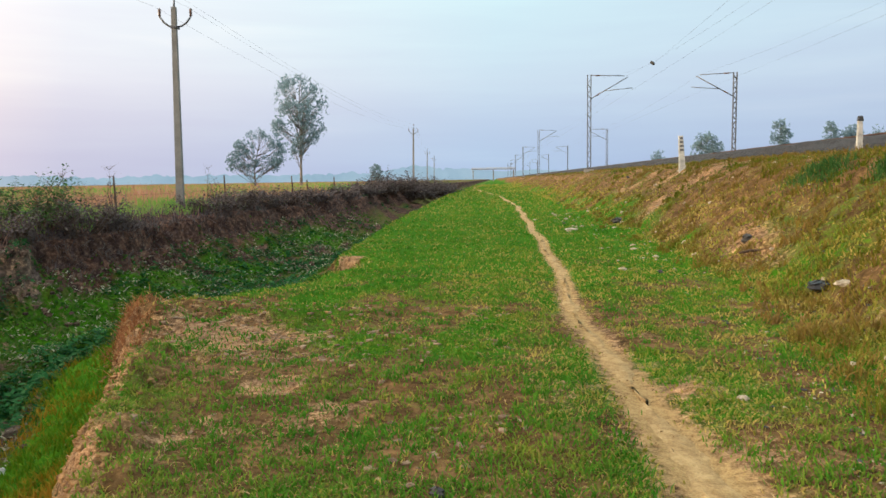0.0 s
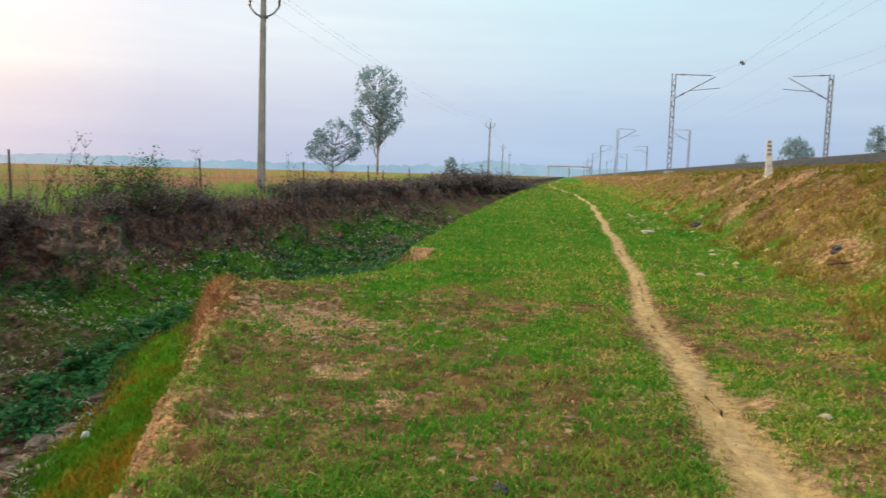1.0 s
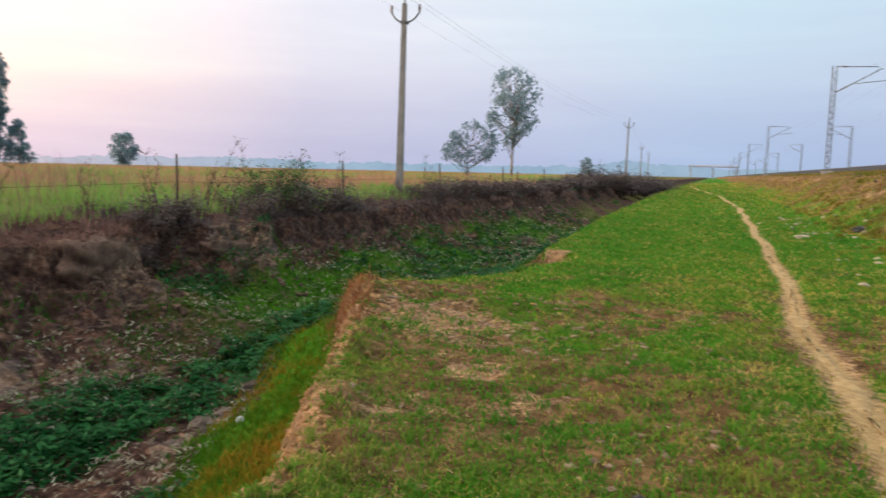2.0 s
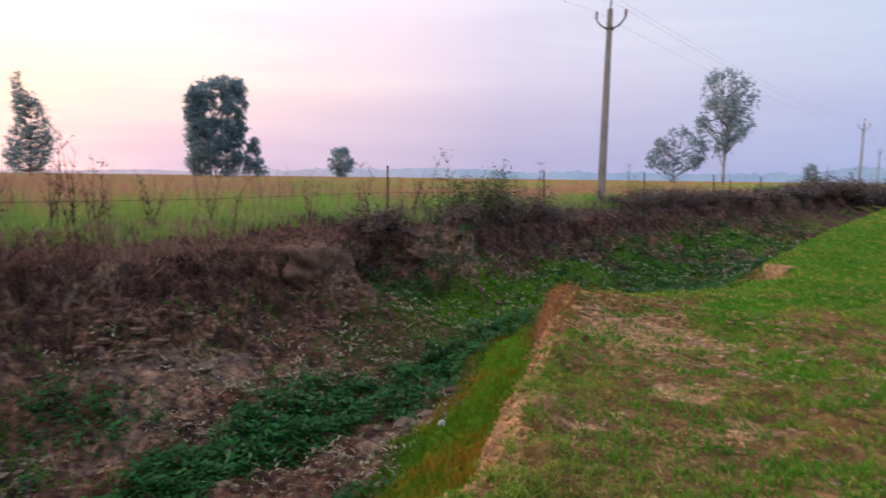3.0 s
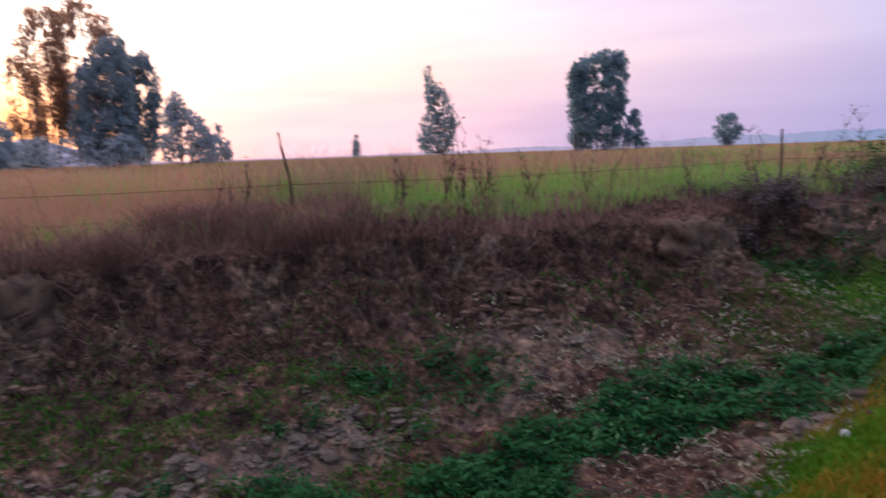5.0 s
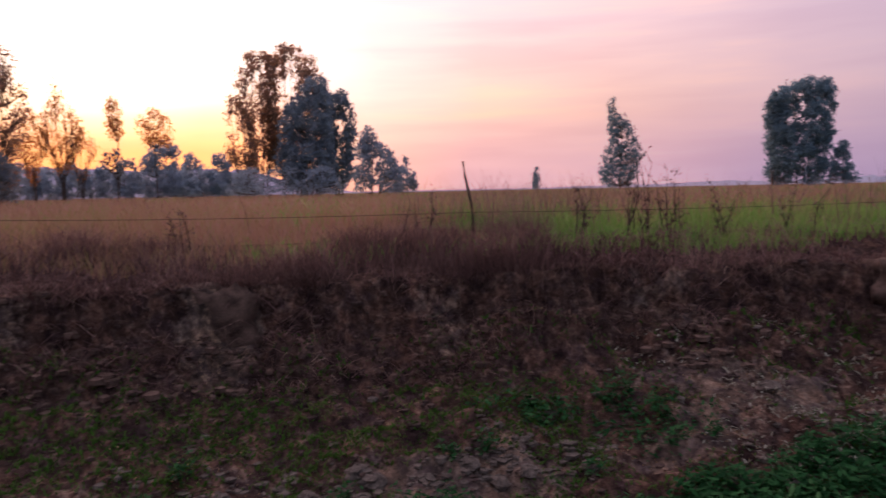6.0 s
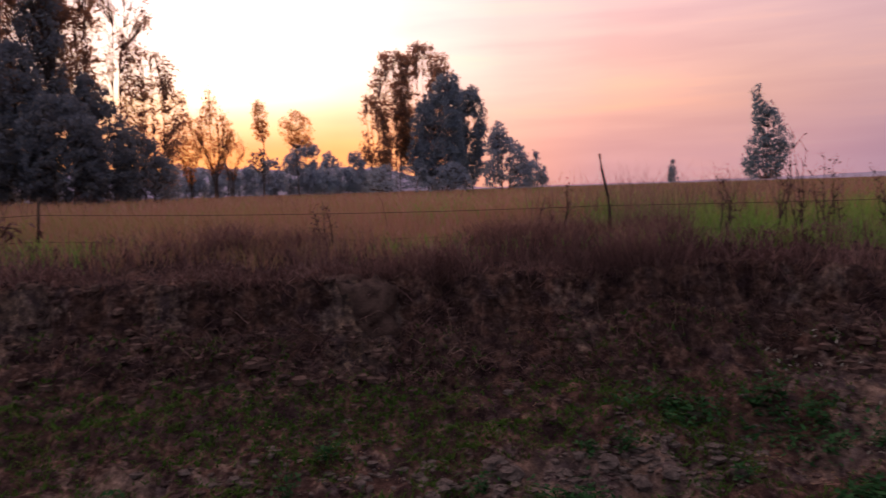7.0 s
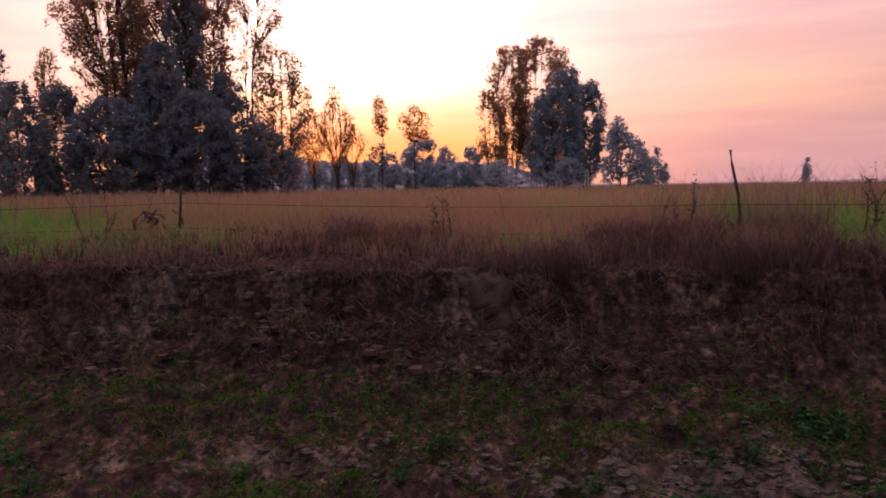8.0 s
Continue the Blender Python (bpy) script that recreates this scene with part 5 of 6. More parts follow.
def make_railway():
    bed = [(-8.9, 2.05), (-9.2, 2.30), (-9.45, 2.46), (-9.7, 2.57), (-10.3, 2.60), (-13.9, 2.60), (-14.3, 2.50), (-14.7, 2.60), (-18.3, 2.60), (-18.9, 2.55), (-19.9, 2.0)]
    tagged(new("ballast", sweep("ballast", bed, -60, RAIL_END, 0.5, M_BALLAST, 0.10)), "dark crushed-stone railway ballast on the embankment", "ballast", kind="structure")
    for c in (-12.1, -16.6):
        track = root("railway_track", uw(0, c, 2.6), "pair of rusty steel rails on dark ballast", "railway", "railway tracks")
        for side in (-0.84, 0.84):
            g = Geo()
            prof = [(-0.07, 0.0), (-0.07, 0.02), (-0.012, 0.03), (-0.012, 0.11), (-0.035, 0.12), (-0.035, 0.155), (0.035, 0.155), (0.035, 0.12), (0.012, 0.11), (0.012, 0.03), (0.07, 0.02), (0.07, 0.0)]
            for i, u in enumerate((-60, RAIL_END)):
                for a, b in prof:
                    p = uw(u, c + side + a, 2.6 + b)
                    g.v.append(p - uw(0, c, 2.6))
            n = len(prof)
            g.f += [(k, (k + 1) % n, n + (k + 1) % n, n + k) for k in range(n)]
            part("rail", g, M_RAIL, track, smooth=False)


make_railway()


def railway_mast(u, w, arm, lattice=True, label=""):
    """Overhead-line mast: two channels laced together, with a bracket arm of tubes."""
    along = uw(1, 0) - uw(0, 0)
    out = (uw(0, -1) - uw(0, 0)) * arm
    base = uw(u, w, float(height(np.array([u]), np.array([w]))[0]) - 0.1)
    ob = root("railway_mast", base, label or "grey steel lattice railway mast with a bracket arm", "mast", "overhead line masts")
    top = 10.15 - base.z
    if lattice:
        for s in (-1, 1):
            g = Geo().box(out * (0.14 * s) + Vector((0, 0, top / 2)), (0.06, 0.16, top), Matrix.Rotation(-TH, 3, "Z"))
            part("leg", g, M_STEEL, ob, smooth=False)
        for s in (-1, 1):
            g = Geo()
            k, z = 1, 0.3
            while z < top - 0.4:
                g.tube([out * (0.14 * k) + along * (0.075 * s) + Vector((0, 0, z)), out * (-0.14 * k) + along * (0.075 * s) + Vector((0, 0, z + 0.42))], 0.022, 4)
                k, z = -k, z + 0.42
            part("lacing", g, M_STEEL, ob, smooth=False)
    else:
        part("leg", Geo().box(Vector((0, 0, top / 2)), (0.22, 0.2, top), Matrix.Rotation(-TH, 3, "Z")), M_STEEL, ob, smooth=False)
    part("footing", Geo().box(Vector((0, 0, 0.12)), (0.8, 0.8, 0.4), Matrix.Rotation(-TH, 3, "Z"), 0.85), M_CONCRETE, ob, "pale concrete footing", False)
    up = lambda z: Vector((0, 0, z))
    stay = part("stay_tube", Geo().tube([up(top - 0.05) + out * 0.1, out * 2.9 + up(top - 0.15)], 0.035, 6), M_STEEL, ob)
    bracket = part("bracket_tube", Geo().tube([up(top - 2.0) + out * 0.1, out * 3.2 + up(top - 0.25)], 0.04, 6), M_STEEL, ob)
    part("register_arm", Geo().tube([out * 1.3 + up(top - 1.35), out * 3.6 + up(top - 1.15)], 0.03, 6), M_STEEL, ob)
    for q in (out * 0.5 + up(top - 0.07), out * 0.55 + up(top - 1.75)):
        g = Geo()
        d = (out * 2.9 + up(top - 0.15) - q).normalized() if q.z > top - 1 else (out * 2.8 + up(1.6)).normalized()
        g.tube([q + d * (0.05 * i) for i in range(9)], [0.035, 0.085] * 4 + [0.035], 8)
        part("insulator", g, M_INSUL, stay if q.z > top - 1 else bracket, "ribbed brown insulator")
    return ob


def make_masts():
    for u in (62, 130, 198, 266, 334, 402):
        railway_mast(u, -8.1, 1, u < 150)
        railway_mast(u + 0.5, -20.2, -1, u < 150)


make_masts()


def wire(name, a, b, sag, radius, label, n=18, mat=None):
    pts = []
    for i in range(n + 1):
        t = i / n
        p = Vector(a).lerp(Vector(b), t)
        p.z -= sag * 4 * t * (1 - t)
        pts.append(p)
    o = pts[0].copy()
    ob = new(name, Geo().tube([p - o for p in pts], radius, 5).mesh(name, mat or M_WIRE))
    ob.location = o
    return tagged(ob, label, "wire")


def make_overhead():
    for w in (-11.1, -17.1):
        for u in (-6, 62, 130, 198, 266):
            a, b = u, u + 68
            wire("catenary_wire", uw(a, w, 9.95), uw(b, w, 9.95), 0.9, 0.0032, "thin dark catenary wire over the railway")
            wire("contact_wire", uw(a, w, 8.5), uw(b, w, 8.5), 0.05, 0.0032, "thin dark contact wire over the railway", 4)
    # a dark insulator in the near wire
    p = uw(48.0, -10.3, 8.85)
    g = Geo().tube([Vector((0, 0.055 * i, 0.02 * i)) - Vector((0, 0.25, 0.08)) for i in range(10)], [0.04, 0.10] * 5, 8)
    ob = new("wire_insulator", g.mesh("wire_insulator", M_BLACK))
    ob.location = p
    tagged(ob, "dark ribbed insulator strung in an overhead wire", "insulator")
    wire("insulator_wire", p + Vector((0, 0, -0.02)), uw(8, -10.8, 11.0), 0.3, 0.0035, "thin dark overhead wire ending at an insulator")
    wire("insulator_wire", p + Vector((0, 0.05, 0)), uw(62, -9.2, 9.9), 0.1, 0.0035, "thin dark overhead wire ending at an insulator")


make_overhead()


def marker_post(u, w, tall, wide, label, cap=False, lean=0.0):
    z = float(height(np.array([u]), np.array([w]))[0])
    ob = root("marker_post", uw(u, w, z), label, "post")
    g = Geo().box((0, 0, tall / 2 - 0.15), (wide, wide * 0.7, tall + 0.3), Matrix.Rotation(-TH, 3, "Z") @ Matrix.Rotation(lean, 3, "Y"), 0.62)
    part("post", g, M_WHITE, ob, smooth=False)
    if cap:
        part("cap", Geo().box((0, 0, tall + 0.04), (wide * 0.8, wide * 0.7, 0.12), Matrix.Rotation(-TH, 3, "Z"), 0.7), M_BLACK, ob, "dark cap", False)
    else:
        for k in range(4):
            part("marking", Geo().box(uw(0, 0) + (uw(-1, 0) - uw(0, 0)) * (wide * 0.31 - 0.006 * k) + Vector((math.sin(lean) * tall * (0.10 + 0.11 * k), 0, tall * (0.60 + 0.11 * k))), (wide * (0.62 - 0.05 * k), 0.012, tall * 0.055), Matrix.Rotation(-TH, 3, "Z")), M_STEEL, ob, "faded grey painted bar", False)
    return ob


marker_post(26.3, -6.7, 1.25, 0.23, "whitewashed concrete trackside post with dark painted bars", lean=-0.06)
marker_post(18.0, -8.75, 0.72, 0.15, "short whitewashed trackside post with a dark cap", True)

# ---- power line along the field ----
POLES = [(-8.6, 23.5, 7.2), (-3.37, 82.0, 7.4), (-3.23, 147.0, 7.4), (-2.35, 190.0, 7.3), (-13.8, -35.0, 7.3)]


def power_pole(x, y, top_z):
    z = ground_z(x, y)
    tall = top_z - z
    ob = root("power_pole", Matrix.Translation((x, y, z)) @ Euler((0, radians(0.9), 0)).to_matrix().to_4x4(), "tapered grey concrete power pole with a V-shaped crossarm", "power pole", "power line poles")
    part("shaft", Geo().box((0, 0, tall / 2 - 0.2), (0.24, 0.17, tall + 0.4), None, 0.62), M_CONCRETE, ob, smooth=False)
    for s in (-1, 1):
        g = Geo().tube([(0, 0.1, tall - 0.62), (0.22 * s, 0.1, tall - 0.56), (0.36 * s, 0.1, tall - 0.46), (0.50 * s, 0.1, tall - 0.28)], 0.032, 5)
        arm = part("crossarm", g, M_STEEL, ob, "dark steel V arm")
        part("insulator", Geo().tube([(0.50 * s, 0.1, tall - 0.28 + 0.045 * i) for i in range(7)], [0.02, 0.05, 0.03, 0.055, 0.035, 0.05, 0.02], 8), M_INSUL, arm, "pin insulator")
    pin = part("top_pin", Geo().tube([(0, 0, tall - 0.05), (0.02, 0, tall + 0.2), (0.05, 0, tall + 0.42)], [0.03, 0.025, 0.02], 5), M_STEEL, ob)
    part("insulator", Geo().tube([(0.05, 0, tall + 0.30 + 0.04 * i) for i in range(6)], [0.02, 0.05, 0.03, 0.05, 0.03, 0.02], 8), M_INSUL, pin, "pin insulator")
    part("clamp", Geo().box((0, 0.05, tall - 0.62), (0.22, 0.24, 0.08)), M_STEEL, ob, smooth=False)


for p in POLES:
    power_pole(*p)
for a, b in ((4, 0), (0, 1), (1, 2), (2, 3)):
    for dx, dz in ((-0.50, 0.02), (0.50, 0.02), (0.05, 0.5)):
        pa, pb = POLES[a], POLES[b]
        wire("power_line_wire", (pa[0] + dx, pa[1], pa[2] + dz), (pb[0] + dx, pb[1], pb[2] + dz), 0.7, 0.0028, "thin grey power line wire", 24)

# ---- field fence ----


def fence_post(u, w, top, lean, crook, mat, label, thick=0.035):
    z = float(height(np.array([u]), np.array([w]))[0])
    ob = new("fence_post", Geo().tube([(crook * 0.5 * math.sin(t * 3), lean * t + crook * math.sin(t * 5) * t, -0.2 + (top - z + 0.2) * t) for t in [i / 7 for i in range(8)]], [thick * (1 - 0.35 * i / 7) * (1 + 0.12 * (i % 2)) for i in range(8)], 7).mesh("fence_post", mat))
    ob.location = uw(u, w, z)
    tagged(ob, label, "post", "field fence posts")
    return uw(u, w, top)


def make_fence():
    stick = "crooked weathered wooden stick used as a fence post"
    # place along the fence, top, lean, crook, heights of the two strands
    spec = [(-14.5, 1.5, 0.05, 0.03, 1.25, 0.95), (-5.72, 1.58, 0.16, 0.03, 1.33, 0.95), (2.50, 1.95, -0.09, 0.06, 1.22, 0.88), (12.1, 1.85, 0.02, 0.01, 1.27, 0.9), (19.3, 1.85, 0.0, 0.02, 1.3, 1.0), (27.5, 1.9, 0.03, 0.03, 1.4, 1.0),
            (37, 1.9, -0.03, 0.03, 1.4, 1.0), (40, 1.7, 0.06, 0.03, 1.3, 1.0), (47, 1.9, -0.05, 0.03, 1.4, 1.0), (55, 1.7, 0.05, 0.03, 1.3, 1.0), (66, 1.7, 0.02, 0.03, 1.3, 1.0)]
    for u, top, lean, crook, _, _ in spec:
        fence_post(u, 10.5, top, lean, crook, M_STICK, stick, 0.024 + 0.0005 * max(u, 0))
    for p, q in zip(spec, spec[1:]):
        for k, sag in ((4, 0.05), (5, 0.07)):
            a, b = (uw(o[0], 10.5, o[k]) + Vector((0, o[2] * (o[k] - 0.7) / (o[1] - 0.7), 0)) for o in (p, q))
            wire("fence_wire", a, b, sag, 0.0038, "rusty sagging strand of fence wire", 14)


make_fence()

# ---- shrubs, dry weeds and plants ----


def spray(geo, start, way, length, thick, rnd, bends=5):
    p, d = Vector(start), Vector(way).normalized()
    pts = [p.copy()]
    for k in range(bends):
        d = (d + Vector((rnd.uniform(-1, 1), rnd.uniform(-1, 1), rnd.uniform(-0.5, 0.6))) * 0.22).normalized()
        p = p + d * (length / bends)
        pts.append(p.copy())
    geo.tube(pts, [thick * (1 - 0.85 * i / bends) for i in range(bends + 1)], 4)
    return pts


def leaf_set(points, count, size, mat, seed, up=0.2, name="leaves"):
    rng = np.random.default_rng(seed)
    pts = np.array([tuple(p) for p in points])
    c = pts[rng.integers(0, len(pts), count)] + rng.normal(0, size * 0.8, (count, 3))
    a = rng.random(count) * 2 * math.pi
    ln = size * (0.6 + 0.8 * rng.random(count))
    d = np.stack([np.cos(a), np.sin(a), rng.uniform(-0.5, 0.5, count) + up], -1) * ln[:, None]
    s = np.stack([-np.sin(a), np.cos(a), rng.uniform(-0.4, 0.4, count)], -1) * (ln * 0.3)[:, None]
    v = np.stack([c - d * 0.1, c + d * 0.4 + s, c + d, c + d * 0.4 - s], 1).reshape(-1, 3)
    i = np.arange(count)[:, None] * 4
    return array_mesh(name, v, np.concatenate([i + [[0, 1, 2]], i + [[0, 2, 3]]], 0), mat)


def shrub(u, w, tall, wide, label, seed, leaf_count, leaf, mat, twig_mat, twigs=26, name="shrub"):
    rnd = random.Random(seed)
    z = float(height(np.array([u]), np.array([w]))[0])
    ob = root(name, uw(u, w, z), label, "bush")
    g, ends = Geo(), []
    for k in range(twigs):
        a = rnd.uniform(0, 2 * math.pi)
        start = Vector((rnd.uniform(-0.5, 0.5) * wide * 0.7, rnd.uniform(-0.5, 0.5) * wide * 0.7, -0.05))
        pts = spray(g, start, (math.cos(a) * wide / tall * 0.55, math.sin(a) * wide / tall * 0.55, 1.0), tall * rnd.uniform(0.5, 1.1), 0.012, rnd)
        ends += pts[2:]
        for j in range(3):
            b = rnd.uniform(0, 2 * math.pi)
            ends += spray(g, pts[rnd.randint(1, 4)], (math.cos(b), math.sin(b), rnd.uniform(-0.2, 0.9)), tall * rnd.uniform(0.15, 0.4), 0.006, rnd, 3)[1:]
    part("brushwood", g, twig_mat, ob)
    if leaf_count:
        part("foliage", leaf_set(ends, leaf_count, leaf, mat, seed), None, ob)
    return ob


def stalk_weed(u, w, tall, seed, label, stems=4, heads=60, name="dry_weed"):
    """Upright dead stalks with short side twigs and small seed heads."""
    rnd = random.Random(seed)
    z = float(height(np.array([u]), np.array([w]))[0])
    ob = root(name, uw(u, w, z), label, "weed")
    g, ends = Geo(), []
    for k in range(stems):
        a = rnd.uniform(0, 2 * math.pi)
        pts = spray(g, (rnd.uniform(-0.2, 0.2), rnd.uniform(-0.2, 0.2), -0.03), (math.cos(a) * 0.14, math.sin(a) * 0.14, 1), tall * (1.0 if k == 0 else rnd.uniform(0.55, 0.95)), 0.014, rnd, 6)
        for j in range(8):
            q = pts[rnd.randint(2, 6)]
            b = rnd.uniform(0, 2 * math.pi)
            ends += spray(g, q, (math.cos(b), math.sin(b), 1.1), tall * rnd.uniform(0.07, 0.18), 0.007, rnd, 2)[1:]
    part("stalk", g, M_STICK, ob)
    tagged(part("seed_spray", leaf_set(ends, heads * 2, 0.045, M_DRY, seed, name="seed_spray"), None, ob), kind="stuff")


def make_bushes():
    shrub(14.6, 9.9, 1.35, 1.5, "leafy green shrub with long twigs on the bank top", 101, 1900, 0.075, M_SHRUB, M_STICK, 26)
    shrub(16.0, 10.1, 1.05, 1.2, "leafy green shrub on the bank top", 102, 700, 0.07, M_SHRUB, M_STICK, 18)
    dry = "purplish brown tangle of dry thorny brush on the bank"
    spec = [(9.2, 8.95, 0.75, 1.1), (10.0, 9.1, 0.8, 1.2), (12.9, 9.3, 0.9, 1.5), (14.6, 9.1, 1.0, 1.6), (16.4, 9.2, 0.9, 1.5), (10.6, 9.2, 0.7, 1.2), (22.5, 9.2, 0.9, 1.8), (25.3, 9.4, 1.15, 2.0), (28.0, 9.3, 1.0, 2.0), (31.5, 9.3, 0.9, 2.0), (36.0, 9.2, 0.9, 2.4),
            (42, 9.2, 1.0, 3.0), (48, 9.0, 1.2, 3.2), (54, 8.8, 1.6, 3.4), (60, 8.2, 2.1, 3.6), (66, 7.8, 2.4, 4.0), (73, 7.4, 2.6, 4.2), (82, 7.0, 2.4, 4.4), (93, 7.0, 2.4, 5.0)]
    for k, (u, w, tall, wide) in enumerate(spec):
        shrub(u, w, tall, wide, dry, 120 + k, int(1100 + 700 * wide), 0.026 + 0.0024 * u, M_BRUSH, M_STICK, int(30 + 8 * wide), "dry_bush")
    weed = "tall dead weed stalks with small brown seed heads"
    for k, (u, w, tall, stems) in enumerate([(4.95, 10.4, 1.40, 6), (4.1, 10.4, 0.95, 4), (5.6, 10.4, 1.0, 4), (6.3, 10.3, 0.9, 4), (5.2, 10.2, 1.1, 4), (7.6, 10.3, 0.85, 3), (9.4, 10.1, 1.0, 4), (12.3, 9.9, 1.3, 5), (13.0, 9.8, 1.5, 4), (15.5, 9.9, 1.45, 4),
                                             (11.0, 10.2, 1.1, 4), (18.0, 10.0, 1.3, 3), (1.6, 10.2, 0.8, 4), (-1.5, 10.0, 0.75, 4), (-7.0, 10.4, 0.9, 3), (24.0, 9.6, 1.4, 4)]):
        stalk_weed(u, w, tall, 160 + k, weed, stems)
    # feathery grass heads over the horizon
    u, w = np.concatenate([RNG.uniform(1.5, 5.2, 900), RNG.uniform(6, 12, 500)]), RNG.uniform(10.8, 13.5, 1400)
    on = clumped(u, w, 0.9, -0.02, 168)
    u, w = u[on], w[on]
    blade_mesh("feather_grass", u, w, 0.80 + 0.50 * RNG.random(len(u)) ** 1.5, 0.008, 0.42, M_STEM, "feathery dry grass heads standing over the field edge", "grass", 0.25)
    # tall thin grass showing over the horizon
    u, w, r = scatter(2600, 11.5, 40, 20, 132)
    on = (w > 11.0) & clumped(u, w, 0.35, 0.02, 68)
    u, w, r = u[on], w[on], r[on]
    blade_mesh("tall_dry_grass", u, w, 0.7 + 0.45 * RNG.random(len(u)), 0.007 + 0.0005 * r, 0.35, M_STEM, "tall thin dry grass standing over the field", "grass", 0.2)


make_bushes()


def seedling(u, w, tall, seed):
    rnd = random.Random(seed)
    z = float(height(np.array([u]), np.array([w]))[0])
    ob = root("seedling", uw(u, w, z), "small fresh green leafy plant on damp soil", "plant", "seedlings in the ditch")
    g, ends = Geo(), []
    for k in range(5):
        a = rnd.uniform(0, 2 * math.pi)
        ends += spray(g, (0, 0, -0.02), (math.cos(a) * 0.6, math.sin(a) * 0.6, 1), tall * rnd.uniform(0.6, 1.0), 0.006, rnd, 4)[1:]
    part("stem", g, M_WEED, ob)
    part("foliage", leaf_set(ends, 70, 0.045, M_WEED, seed), None, ob)


for k, (u, w, tall) in enumerate([(-0.92, 6.33, 0.22), (-1.15, 5.81, 0.22), (1.38, 6.41, 0.2), (1.68, 6.46, 0.18), (3.08, 7.10, 0.34), (3.41, 7.22, 0.36), (3.55, 6.75, 0.25), (-4.25, 5.4, 0.22), (2.6, 6.1, 0.2), (0.4, 6.0, 0.18), (3.9, 6.4, 0.2), (-2.6, 6.0, 0.16)]):
    seedling(u, w, tall, 200 + k)

# a withered leafy branch caught on the fence wire
rnd = random.Random(5)
branch = root("withered_branch", uw(-6.2, 10.45, 1.17), "withered branch with curled brown leaves caught on the wire", "branch")
g, ends = Geo(), []
for k in range(6):
    ends += spray(g, (0, 0, 0.02), (rnd.uniform(-0.3, 0.3), rnd.uniform(-1, 1), rnd.uniform(-0.7, 0.15)), rnd.uniform(0.25, 0.42), 0.010, rnd, 4)[1:]
part("brushwood", g, M_STICK, branch)
part("foliage", leaf_set(ends, 60, 0.10, M_DRY, 6, -0.7), None, branch)

# ---- stones, clods and litter ----


def lump_set(name, u, w, size, mat, label, category, flat=0.6):
    """Many small clods in one sheet."""
    n = len(u)
    rings, k = 3, 5
    a = np.linspace(0, math.pi, rings + 1)
    t = np.arange(k) * 2 * math.pi / k
    unit = np.stack([np.outer(np.sin(a), np.cos(t)), np.outer(np.sin(a), np.sin(t)), np.outer(np.cos(a), np.ones(k))], -1).reshape(-1, 3)
    m = len(unit)
    v = unit[None] * (size[:, None, None] * (0.75 + 0.5 * RNG.random((n, m, 1)))) * np.stack([0.7 + 0.7 * RNG.random(n), 0.7 + 0.7 * RNG.random(n), np.full(n, flat)], -1)[:, None, :]
    base = np.stack([u * math.sin(TH) - w * math.cos(TH), u * math.cos(TH) + w * math.sin(TH), height(u, w) - size * 0.05], -1)
    v = (v + base[:, None]).reshape(-1, 3)
    q = np.array([(i * k + j, i * k + (j + 1) % k, (i + 1) * k + (j + 1) % k, (i + 1) * k + j) for i in range(rings) for j in range(k)])[:, ::-1]
    f = (q[None] + (np.arange(n) * m)[:, None, None]).reshape(-1, 4)
    tagged(new(name, array_mesh(name, v, f, mat, False)), label, category, kind="stuff")


